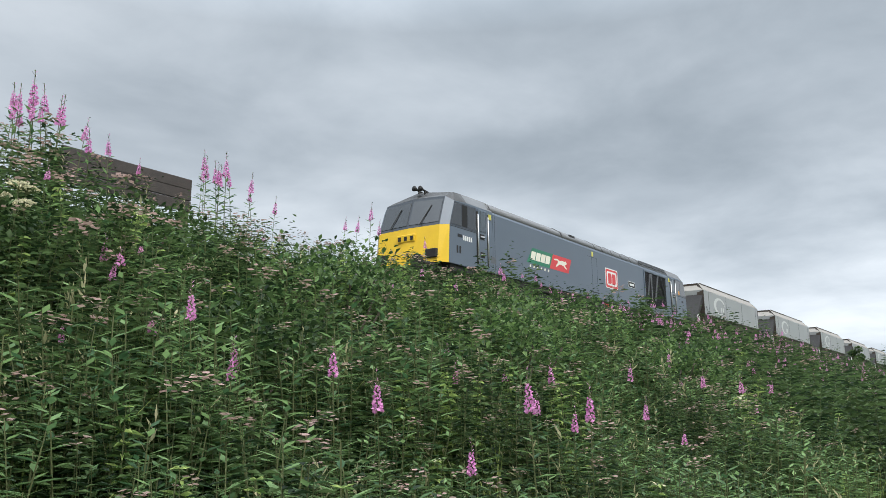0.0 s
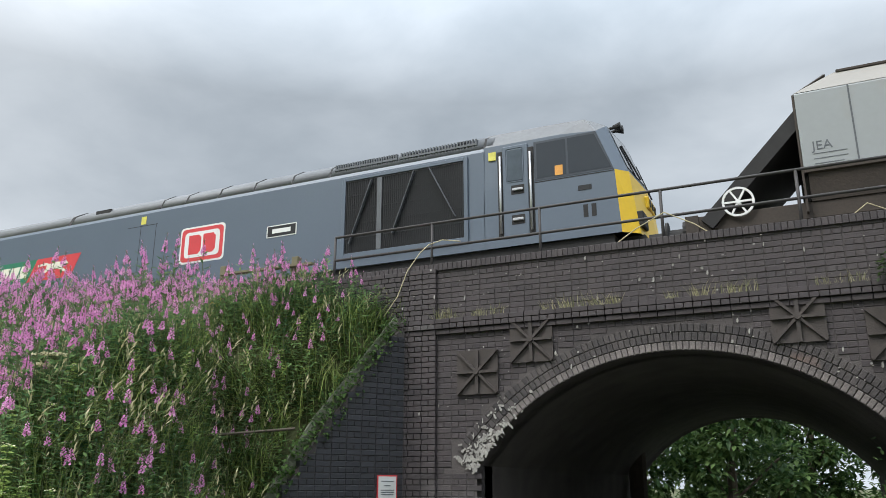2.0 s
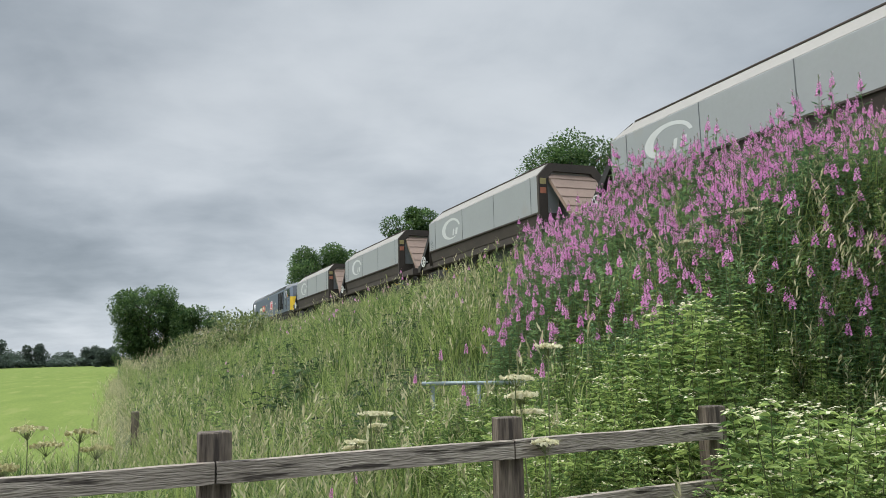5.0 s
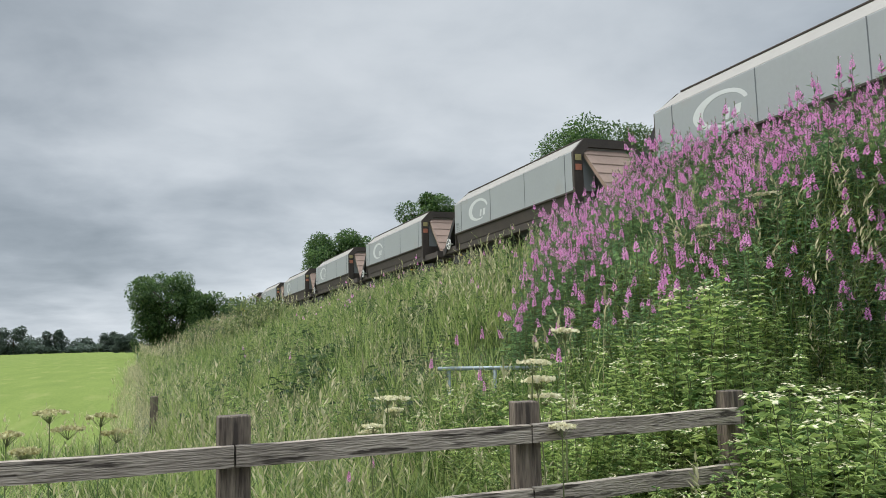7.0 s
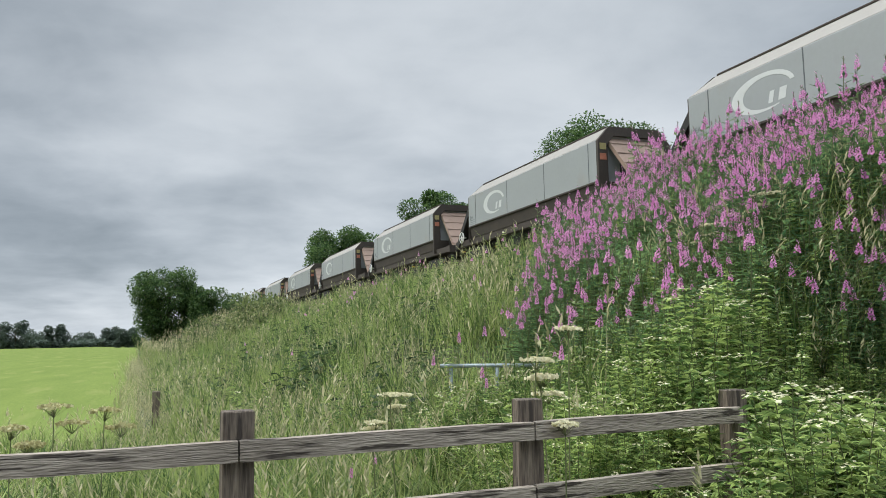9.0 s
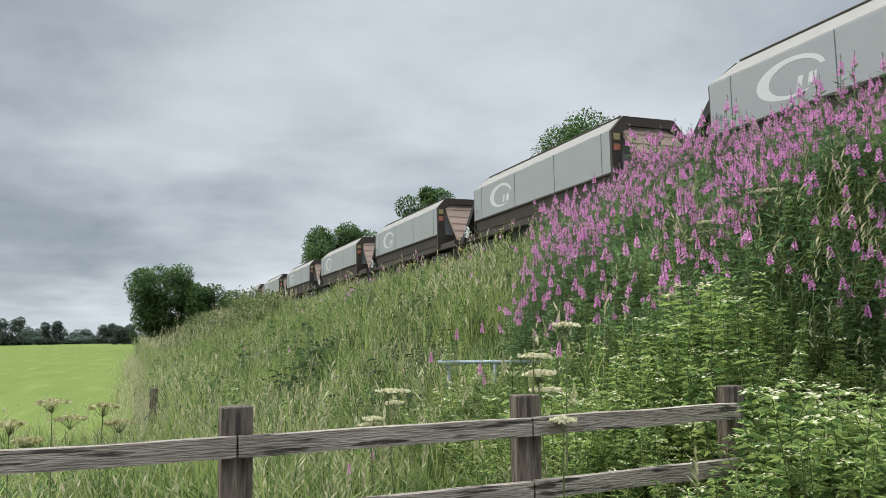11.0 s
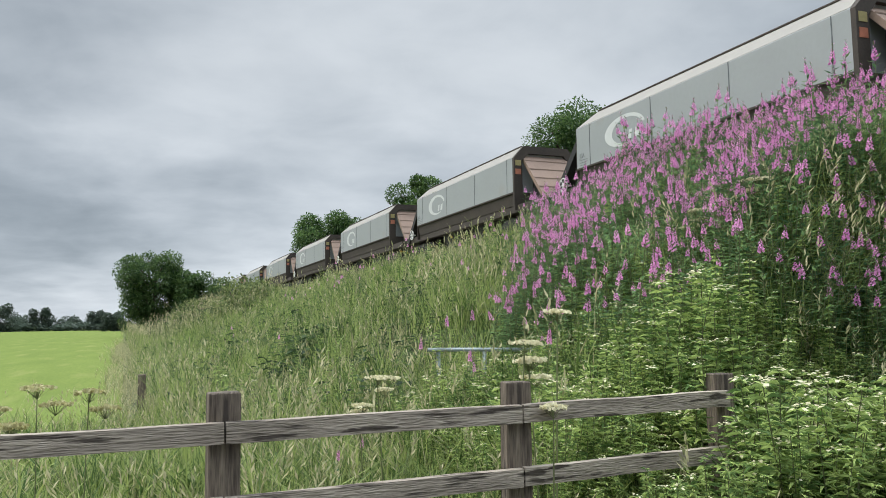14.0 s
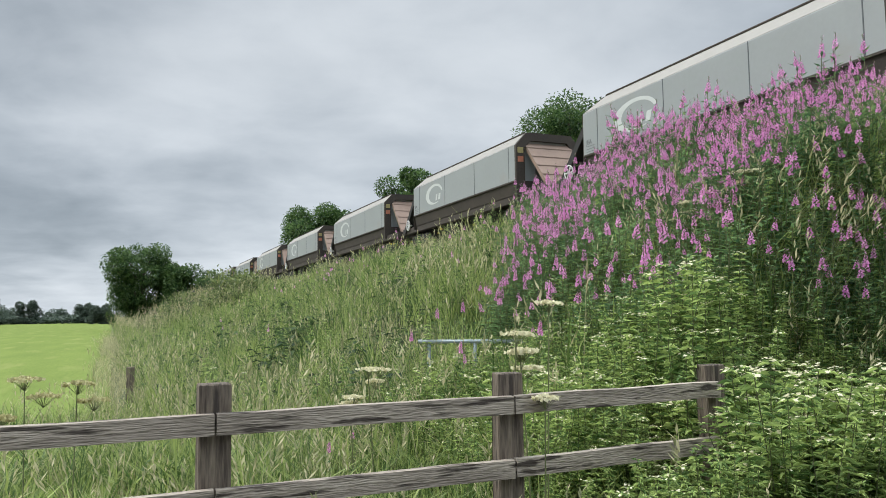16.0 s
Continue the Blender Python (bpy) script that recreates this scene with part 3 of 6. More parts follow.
            bar(bm, (X(0.34), y, 3.2), (X(0.34), y, z), 0.06, sides=6)
            part("trumpet", bm, M["black"], horn, "", True)
        bm = bmesh.new()
        slab(bm, [(X(0.03), 2.175), (X(1.41), 2.175), (X(1.41), 2.91), (X(0.30), 2.91)], -0.004, 0.024)
        bmesh.ops.recalc_face_normals(bm, faces=bm.faces)
        part("window_band", bm, M["band_grey"], cab, "darker grey band round the cab windows")
        # front fittings
        for y in (0.42, W_ - 0.42):
            bm = bmesh.new()
            box(bm, min(X(-0.36), X(-0.1)), max(X(-0.36), X(-0.1)), y - 0.2, y + 0.2, 1.2, 1.46, 0.02)
            part("lamp_cluster", bm, M["black"], cab)
            bm = bmesh.new()
            bmesh.ops.create_cone(bm, cap_ends=True, segments=14, radius1=0.22, radius2=0.22, depth=0.05, matrix=pose(X(-0.98), y, 1.0, 0, 90))
            bar(bm, (X(-0.97), y, 1.0), (X(-0.4), y, 1.0), 0.16, sides=8)
            part("buffer", bm, M["black"], cab)
        bm = bmesh.new()
        box(bm, min(X(-0.36), X(0.05)), max(X(-0.36), X(0.05)), 0.3, W_ - 0.3, 0.85, 1.07, 0.02)
        part("buffer_beam", bm, M["black"], cab)
        bm = bmesh.new()
        box(bm, min(X(-0.33), X(-0.2)), max(X(-0.33), X(-0.2)), 1.0, 1.64, 1.75, 1.98, 0.02)
        part("number_panel", bm, M["yellow"], cab)
        for y in (1.1, 1.32, 1.54):
            bm = bmesh.new()
            box(bm, min(X(-0.345), X(-0.28)), max(X(-0.345), X(-0.28)), y - 0.05, y + 0.05, 1.8, 1.92)
            part("marker_light", bm, M["black"], cab)

    # roof details
    for x0, x1 in ((7.85, 8.3), (15.0, 15.2), (17.0, 17.2)):
        bm = bmesh.new()
        box(bm, x0, x1, 0.12, 0.4, 3.1, 3.245)
        part("roof_vent", bm, M["black"], loco)
    bm = bmesh.new()
    prism(bm, [(y, z + 0.015) for y, z in full] + [(y, z - 0.03) for y, z in full[::-1]], 7.1, 7.2)
    part("roof_gap", bm, M["black"], loco)
    for x in (2.3, 9.9, 10.6, 11.5, 12.4, 13.35, 14.25, 17.55):
        bm = bmesh.new()
        prism(bm, [(y, z + 0.012) for y, z in full] + [(y, z - 0.03) for y, z in full[::-1]], x - 0.02, x + 0.02)
        part("roof_seam", bm, M["black"], loco)
    for x0, x1 in ((14.35, 15.75), (15.8, 17.4)):
        bm = bmesh.new()
        for k in range(26):
            x = x0 + 0.03 + (x1 - x0 - 0.06) * k / 25
            box(bm, x - 0.014, x + 0.014, 0.07, 0.22, 3.05, 3.225)
        box(bm, x0, x1, 0.06, 0.1, 3.1, 3.14)
        part("roof_grille", bm, M["strut"], loco)
    # big side grille with the struts seen through it
    grille = new("radiator_grille")
    grille.parent = loco
    tagged(grille, "large black radiator grille with angled struts behind")
    bm = bmesh.new()
    box(bm, 14.66, 17.18, -0.006, 0.02, 1.30, 2.80)
    part("grille_back", bm, M["mesh_black"], grille)
    for a, b in (((14.8, 1.5), (15.27, 2.74)), ((15.43, 1.34), (15.43, 2.76)), ((15.73, 1.6), (16.17, 2.76)), ((17.0, 1.75), (16.48, 2.76))):
        bm = bmesh.new()
        bar(bm, (a[0], -0.03, a[1]), (b[0], -0.03, b[1]), 0.1, 0.012)
        part("strut", bm, M["strut"], grille)
    bm = bmesh.new()
    for k in range(60):
        x = 14.7 + 2.44 * k / 59
        box(bm, x - 0.006, x + 0.006, -0.022, -0.016, 1.33, 2.77)
    for k in range(6):
        z = 1.33 + 1.44 * k / 5
        box(bm, 14.68, 17.16, -0.026, -0.022, z - 0.006, z + 0.006)
    tagged(part("grille_mesh", bm, M["mesh_black"], grille), kind="stuff")
    for b in ((14.6, 14.68, 1.24, 2.86), (17.16, 17.24, 1.24, 2.86), (14.68, 17.16, 2.79, 2.86), (14.68, 17.16, 1.24, 1.33)):
        bm = bmesh.new()
        box(bm, b[0], b[1], -0.035, 0.0, b[2], b[3], 0.006)
        part("grille_frame", bm, M["loco_grey"], grille)
    # doors and lines in the side
    for x0, x1, z0, z1 in ((9.42, 9.43, 1.2, 2.62), (9.86, 9.87, 1.2, 2.62), (9.05, 9.9, 2.62, 2.63), (9.2, 10.0, 1.28, 1.31), (2.45, 2.46, 1.1, 2.95)):
        bm = bmesh.new()
        box(bm, x0, x1, -0.003, 0.0, z0, z1)
        part("panel_line", bm, M["black"], loco)
    bm = bmesh.new()
    box(bm, 9.42, 9.56, -0.006, 0.0, 2.66, 2.84)
    part("notice", bm, M["lemon"], loco)
    for x0 in (2.2, ):
        bm = bmesh.new()
        box(bm, x0, x0 + 0.3, -0.005, 0.0, 1.36, 1.56)
        part("data_panel", bm, M["strut"], loco)
    # flags: green parallelogram with bars for its word, red one with a leaping shape
    flag = new("side_emblem")
    flag.parent = loco
    tagged(flag, "green and red slanted emblem with a pale leaping animal shape")
    bm = bmesh.new()
    slab(bm, [(4.42, 1.72), (6.0, 1.72), (6.28, 2.25), (4.82, 2.25)], -0.004, 0.0)
    part("green_panel", bm, M["green"], flag)
    bm = bmesh.new()
    slab(bm, [(6.0, 1.72), (7.42, 1.72), (7.68, 2.25), (6.28, 2.25)], -0.004, 0.0)
    part("red_panel", bm, M["red"], flag)
    for k in range(4):
        x = 4.66 + 0.34 * k
        bm = bmesh.new()
        slab(bm, [(x, 1.84), (x + 0.29, 1.84), (x + 0.4, 2.13), (x + 0.11, 2.13)], -0.008, -0.0045)
        part("bar", bm, M["cream"], flag)
    for k in range(6):
        x = 4.6 + 0.25 * k
        bm = bmesh.new()
        slab(bm, [(x, 1.58), (x + 0.08, 1.58), (x + 0.11, 1.66), (x + 0.03, 1.66)], -0.005, 0.0)
        part("bar", bm, M["cream"], flag)
    bm = bmesh.new()
    body = [(6.32, 2.10), (6.6, 2.13), (6.74, 2.08), (6.95, 2.12), (7.12, 2.10), (7.22, 2.13), (7.30, 2.06), (7.24, 2.0), (7.12, 1.98), (7.28, 1.87), (7.24, 1.84),
            (7.05, 1.93), (6.9, 1.96), (6.72, 1.95), (6.5, 1.83), (6.44, 1.85), (6.6, 1.98), (6.62, 2.07), (6.33, 2.06)]
    slab(bm, body, -0.008, -0.0045)
    part("animal_shape", bm, M["cream"], flag)
    # square badge: red ring, white ground, two red uprights
    sq = new("square_emblem")
    sq.parent = loco
    tagged(sq, "red and white square emblem")
    for x0, x1, z0, z1, y, m, nm in ((10.60, 11.78, 1.60, 2.40, -0.004, "white", "ground"), (10.64, 11.74, 1.64, 2.36, -0.007, "red", "ring"), (10.73, 11.65, 1.72, 2.28, -0.010, "white", "inner_ground")):
        bm = bmesh.new()
        r = 0.09
        o = []
        for cx, cz, a0 in ((x1 - r, z1 - r, 0), (x0 + r, z1 - r, 90), (x0 + r, z0 + r, 180), (x1 - r, z0 + r, 270)):
            o += [(cx + r * math.cos(radians(a0 + 22.5 * q)), cz + r * math.sin(radians(a0 + 22.5 * q))) for q in range(5)]
        slab(bm, o, y, y + 0.003)
        bmesh.ops.recalc_face_normals(bm, faces=bm.faces)
        part(nm, bm, M[m], sq)
    for x0 in (10.84, 11.22):
        bm = bmesh.new()
        slab(bm, [(x0, 1.79), (x0 + 0.26, 1.79), (x0 + 0.33, 1.86), (x0 + 0.33, 2.14), (x0 + 0.26, 2.21), (x0, 2.21)], -0.013, -0.0105)
        part("block_shape", bm, M["red"], sq)
    # name plate and running number become bars
    plate = new("plate")
    plate.parent = loco
    for x0, x1, z0, z1, y, m in ((12.84, 13.56, 1.89, 2.14, -0.006, "white"), (12.865, 13.535, 1.91, 2.12, -0.009, "mesh_black"), (12.98, 13.42, 1.97, 2.06, -0.012, "white")):
        bm = bmesh.new()
        box(bm, x0, x1, y, y + 0.003, z0, z1)
        part("bar" if m == "white" and y < -0.01 else "panel", bm, M[m], plate)
    for k in range(5):
        bm = bmesh.new()
        box(bm, 0.70 + 0.1 * k, 0.765 + 0.1 * k, -0.005, 0.0, 1.82, 1.96)
        part("bar", bm, M["white"], loco)
    # underframe, tanks, bogies
    bm = bmesh.new()
    box(bm, 0.1, L_ - 0.1, 0.06, W_ - 0.06, 0.86, 1.06)
    part("solebar", bm, M["black"], loco)
    bm = bmesh.new()
    box(bm, 7.3, 12.4, 0.1, W_ - 0.1, 0.3, 0.86, 0.06)
    part("fuel_tank", bm, M["black"], loco)
    for x in (10.45, 10.62, 10.8):
        bm = bmesh.new()
        box(bm, x, x + 0.1, 0.05, 0.09, 0.88, 0.98)
        part("red_tap", bm, M["red"], loco)
    for cx in (4.2, 15.7):
        bogie = new("bogie")
        bogie.parent, bogie.location = loco, (cx, 0, 0)
        bm = bmesh.new()
        box(bm, -2.7, 2.7, 0.12, 0.32, 0.5, 0.82, 0.04)
        box(bm, -2.7, 2.7, W_ - 0.32, W_ - 0.12, 0.5, 0.82, 0.04)
        box(bm, -0.3, 0.3, 0.3, W_ - 0.3, 0.4, 0.8)
        part("bogie_frame", bm, M["black"], bogie)
        for ax in (-2.05, 0, 2.05):
            bm = bmesh.new()
            for y in (0.6, 2.04):
                bmesh.ops.create_cone(bm, cap_ends=True, segments=24, radius1=0.53, radius2=0.53, depth=0.13, matrix=pose(ax, y, 0.53, 90))
            bar(bm, (ax, 0.6, 0.53), (ax, 2.04, 0.53), 0.16, sides=8)
            part("wheelset", bm, M["black"], bogie)
            bm = bmesh.new()
            box(bm, ax - 0.2, ax + 0.2, 0.06, 0.2, 0.36, 0.72, 0.03)
            part("axlebox", bm, M["iron"], bogie)
    return loco


def build_wagon():
    w = thing("hopper_wagon", "pale grey bogie hopper wagon with sloping ends", "wagon", "train")
    W_, L_ = 2.64, 10.18
    c = W_ / 2
    # side sheets with bevelled top; cut corner at the leading end
    bm = bmesh.new()
    prism(bm, [(0, 1.64), (0, 2.9), (0.02, 2.93), (W_ - 0.02, 2.93), (W_, 2.9), (W_, 1.64)], 0.0, L_)
    part("body", bm, M["wagon"], w)
    bm = bmesh.new()
    a = [bm.verts.new(v) for v in ((0.0, 0.01, 2.93), (0.62, 0.42, 3.36), (0.62, W_ - 0.42, 3.36), (0.0, W_ - 0.01, 2.93))]
    b = [bm.verts.new(v) for v in ((L_, 0.01, 2.93), (L_ - 0.02, 0.42, 3.36), (L_ - 0.02, W_ - 0.42, 3.36), (L_, W_ - 0.01, 2.93))]
    for k in range(3):
        bm.faces.new((a[k], a[k + 1], b[k + 1], b[k]))
    bm.faces.new(a[::-1])
    bm.faces.new(b)
    part("roof", bm, M["wagon_top"], w, "dusty cream bevelled top")
    bm = bmesh.new()
    box(bm, 0.65, L_ - 0.02, 0.38, 0.46, 3.34, 3.39, 0.01)
    part("top_rail", bm, M["wagon_dirt"], w)
    # rear end frame: dark hoop round the end
    bm = bmesh.new()
    hoop = [(0.0, 1.0), (0.0, 2.9), (0.42, 3.36), (W_ - 0.42, 3.36), (W_, 2.9), (W_, 1.0)]
    inner = [(0.34, 1.0), (0.34, 2.78), (0.58, 3.08), (W_ - 0.58, 3.08), (W_ - 0.34, 2.78), (W_ - 0.34, 1.0)]
    for k in range(5):
        o0, o1, i0, i1 = hoop[k], hoop[k + 1], inner[k], inner[k + 1]
        lo = [bm.verts.new((L_ + 0.0, *p)) for p in (o0, o1, i1, i0)]
        hi = [bm.verts.new((L_ + 0.12, *p)) for p in (o0, o1, i1, i0)]
        bm.faces.new(lo[::-1])
        bm.faces.new(hi)
        for q in range(4):
            bm.faces.new((lo[q], lo[(q + 1) % 4], hi[(q + 1) % 4], hi[q]))
    bmesh.ops.recalc_face_normals(bm, faces=bm.faces)
    part("end_frame", bm, M["wagon_dirt"], w, "dark brown end hoop")
    bm = bmesh.new()
    for k in range(5):
        o0, o1, i0, i1 = hoop[k], hoop[k + 1], inner[k], inner[k + 1]
        q4 = [((0.5 if p[1] > 3.0 else 0.0) - 0.006, p[0], p[1]) for p in (o0, o1, i1, i0)]
        lo = [bm.verts.new(p) for p in q4]
        hi = [bm.verts.new((x - 0.03, y, z)) for x, y, z in q4]
        bm.faces.new(lo[::-1])
        bm.faces.new(hi)
        for q in range(4):
            bm.faces.new((lo[q], lo[(q + 1) % 4], hi[(q + 1) % 4], hi[q]))
    bmesh.ops.recalc_face_normals(bm, faces=bm.faces)
    part("end_frame", bm, M["wagon_dirt"], w, "dark brown end hoop")
    # sloping hopper sheets at both ends
    for end in (0, 1):
        bm = bmesh.new()
        if end:
            p = [(L_ + 0.02, 0.40, 3.0), (L_ + 0.02, W_ - 0.40, 3.0), (L_ + 1.72, W_ - 0.40, 1.15), (L_ + 1.72, 0.40, 1.15)]
        else:
            p = [(0.0, 0.05, 2.7), (0.0, W_ - 0.05, 2.7), (-1.55, W_ - 0.05, 1.1), (-1.55, 0.05, 1.1)]
        f1 = [bm.verts.new(v) for v in p]
        f2 = [bm.verts.new((x + (-0.09 if end else 0.16), y, z - (0.09 if end else 0.16))) for x, y, z in p]
        bm.faces.new(f1)
        bm.faces.new(f2[::-1])
        for k in range(4):
            bm.faces.new((f1[k], f2[k], f2[(k + 1) % 4], f1[(k + 1) % 4]))
        bmesh.ops.recalc_face_normals(bm, faces=bm.faces)
        part("hopper_slope", bm, M["wagon_slope"] if end else M["black"], w, "dusty pinkish brown sloping end sheet" if end else "dark sloping end sheet")
        if end:
            bm = bmesh.new()
            slab(bm, [(L_ + 0.12, 1.1), (L_ + 1.55, 1.1), (L_ + 0.12, 2.6)], 0.75, 0.8)
            part("end_gusset", bm, M["black"], w)
            bm = bmesh.new()
            for q in range(5):
                t = (q + 0.5) / 5
                bar(bm, (L_ + 0.04 + 1.7 * t, 0.40, 2.99 - 1.85 * t), (L_ + 0.04 + 1.7 * t, W_ - 0.40, 2.99 - 1.85 * t), 0.03, 0.03)
            part("slope_rib_set", bm, M["wagon_slope"], w)
    # lower hopper
    bm = bmesh.new()
    prism(bm, [(0.02, 1.64), (0.10, 1.18), (W_ - 0.10, 1.18), (W_ - 0.02, 1.64)], 0.05, L_ + 0.1)
    part("lower_hopper", bm, M["wagon_dirt"], w, "brown dirt-streaked lower hopper")
    for x in (0.75, 3.78, 6.78, 9.72):
        bm = bmesh.new()
        box(bm, x - 0.012, x + 0.012, -0.008, 0.0, 1.64, 2.92)
        part("panel_joint", bm, M["strut"], w)
    bm = bmesh.new()
    box(bm, 0.0, L_, -0.02, 0.03, 1.60, 1.66, 0.008)
    part("side_rail", bm, M["wagon_dirt"], w)
    # solebar, hopper doors, bogies, buffers
    bm = bmesh.new()
    box(bm, -1.75, L_ + 1.85, 0.12, 0.34, 0.92, 1.18, 0.01)
    box(bm, -1.75, L_ + 1.85, W_ - 0.34, W_ - 0.12, 0.92, 1.18, 0.01)
    box(bm, -1.8, -1.6, 0.1, W_ - 0.1, 0.9, 1.2)
    box(bm, L_ + 1.7, L_ + 1.9, 0.1, W_ - 0.1, 0.9, 1.2)
    part("underframe", bm, M["wagon_dirt"], w)
    for x0 in (2.4, 5.5):
        bm = bmesh.new()
        o = [(x0, 1.0), (x0 + 2.1, 1.0), (x0 + 1.5, 0.35), (x0 + 0.6, 0.35)]
        slab(bm, o, 0.35, W_ - 0.35)
        part("discharge_hopper", bm, M["black"], w)
    for cx in (0.35, L_ - 0.2):
        bogie = new("bogie")
        bogie.parent, bogie.location = w, (cx, 0, 0)
        bm = bmesh.new()
        for y in (0.2, W_ - 0.36):
            slab(bm, [(-1.3, 0.5), (-0.9, 0.75), (0.9, 0.75), (1.3, 0.5), (0.7, 0.38), (-0.7, 0.38)], y, y + 0.16)
        box(bm, -0.2, 0.2, 0.3, W_ - 0.3, 0.45, 0.75)
        part("bogie_frame", bm, M["black"], bogie)
        for ax in (-1.0, 1.0):
            bm = bmesh.new()
            for y in (0.6, 2.04):
                bmesh.ops.create_cone(bm, cap_ends=True, segments=20, radius1=0.46, radius2=0.46, depth=0.13, matrix=pose(ax, y, 0.46, 90))
            bar(bm, (ax, 0.6, 0.46), (ax, 2.04, 0.46), 0.15, sides=8)
            part("wheelset", bm, M["black"], bogie)
    for x, s in ((-1.8, -1), (L_ + 1.9, 1)):
        for y in (0.45, W_ - 0.45):
            bm = bmesh.new()
            bar(bm, (x, y, 1.05), (x + s * 0.33, y, 1.05), 0.14, sides=8)
            bmesh.ops.create_cone(bm, cap_ends=True, segments=14, radius1=0.2, radius2=0.2, depth=0.04, matrix=pose(x + s * 0.33, y, 1.05, 0, 90))
            part("buffer", bm, M["black"], w)
    # white handwheel with spokes near the leading end
    wheel = new("handwheel")
    wheel.parent, wheel.location = w, (-0.98, 0.06, 1.32)
    tagged(wheel, "white-painted spoked brake handwheel")
    bm = bmesh.new()
    n = 20
    for k in range(n):
        a0, a1 = 2 * math.pi * k / n, 2 * math.pi * (k + 1) / n
        bar(bm, (0.225 * math.cos(a0), 0, 0.225 * math.sin(a0)), (0.225 * math.cos(a1), 0, 0.225 * math.sin(a1)), 0.035)
    part("rim", bm, M["white"], wheel)
    for k in range(6):
        bm = bmesh.new()
        an = math.pi * k / 3
        bar(bm, (0, 0, 0), (0.22 * math.cos(an), 0, 0.22 * math.sin(an)), 0.03)
        part("spoke", bm, M["white"], wheel)
    bm = bmesh.new()
    bar(bm, (0, -0.02, 0), (0, 0.2, 0), 0.08, sides=10)
    part("hub", bm, M["white"], wheel)
    # crescent emblem with two bars for its letters
    em = new("crescent_emblem")
    em.parent = w
    tagged(em, "white tapering crescent painted on the side sheet")
    bm = bmesh.new()
    n = 30
    inner, outer = [], []
    for k in range(n + 1):
        an = radians(8 + 292 * k / n)
        taper = math.sin(math.pi * min(1, k / n * 0.9 + 0.1)) ** 0.8
        cx, cz = 2.55, 2.3
        outer.append((cx + 0.98 * math.cos(an), cz + 0.44 * math.sin(an)))
        th = 0.02 + 0.16 * taper
        inner.append((cx + 0.06 + (0.92 - th * 1.5) * math.cos(an), cz + (0.42 - th * 0.52) * math.sin(an)))
    for k in range(n):
        bm.faces.new([bm.verts.new((x, -0.004, z)) for x, z in (outer[k], inner[k], inner[k + 1], outer[k + 1])])
    bmesh.ops.remove_doubles(bm, verts=bm.verts, dist=0.0005)
    bmesh.ops.recalc_face_normals(bm, faces=bm.faces)
    part("crescent", bm, M["emblem"], em)
    for x0, dx in ((2.72, 0.2), (3.02, 0.3)):
        bm = bmesh.new()
        slab(bm, [(x0, 2.0), (x0 + dx * 0.7, 2.0), (x0 + dx * 0.7 + 0.07, 2.26), (x0 + 0.07, 2.26)], -0.004, 0.0)
        part("letter_bar", bm, M["emblem"], em)
    # data panel: bars
    for x0, x1, z in ((0.16, 0.62, 1.88), (0.16, 0.62, 1.80), (0.16, 0.56, 1.72)):
        bm = bmesh.new()
        box(bm, x0, x1, -0.004, 0.0, z, z + 0.012)
        part("bar", bm, M["strut"], w)
    cu = bpy.data.curves.new("type_code", "FONT")
    cu.body, cu.size, cu.extrude = "JEA", 0.2, 0.001
    tmp = bpy.data.objects.new("type_code_tmp", cu)
    me = bpy.data.meshes.new_from_object(tmp)
    bpy.data.objects.remove(tmp)
    me.materials.append(M["strut"])
    code = new("type_code", me)
    code.parent, code.location, code.rotation_euler = w, (0.15, -0.004, 1.95), (radians(90), 0, 0)
    # rear corner plates
    for z, m in ((2.62, "lemon_dull"), (2.3, "orange_dull")):
        bm = bmesh.new()
        box(bm, L_ + 0.12, L_ + 0.135, 0.06, 0.28, z, z + 0.2)
        part("label_plate", bm, M[m], w)
    return w


M["band_grey"] = material("dark_cab_band", (0.05, 0.06, 0.075), 0.35, bump=0)
M["emblem"] = material("worn_white_emblem", (0.56, 0.57, 0.56), 0.6, dark=(0.46, 0.47, 0.46), scale=3, bump=0)
M["lemon_dull"] = material("faded_yellow_label", (0.36, 0.30, 0.12), 0.7, bump=0)
M["sooty"] = material("sooty_grey_brow", (0.09, 0.09, 0.092), 0.7, dark=(0.03, 0.03, 0.031), scale=2.5, fine=20, amount=0.6, bump=0.05)
M["void"] = material("unlit_cab_black", (0.012, 0.012, 0.013), 0.9, bump=0)
M["orange_dull"] = material("faded_orange_label", (0.45, 0.16, 0.09), 0.7, bump=0)
M["glass"] = material("cab_glass", (0.035, 0.04, 0.045), 0.06, dark=(0.03, 0.034, 0.04), bump=0, spec=0.9)
M["glass_grey"] = material("grey_door_glass", (0.09, 0.11, 0.13), 0.15, bump=0, spec=0.6)
LOCO = build_loco()
WAGONS = [build_wagon()]
for _ in range(26):
    WAGONS.append(copy_thing(WAGONS[0], pose(0, 0, 0)))


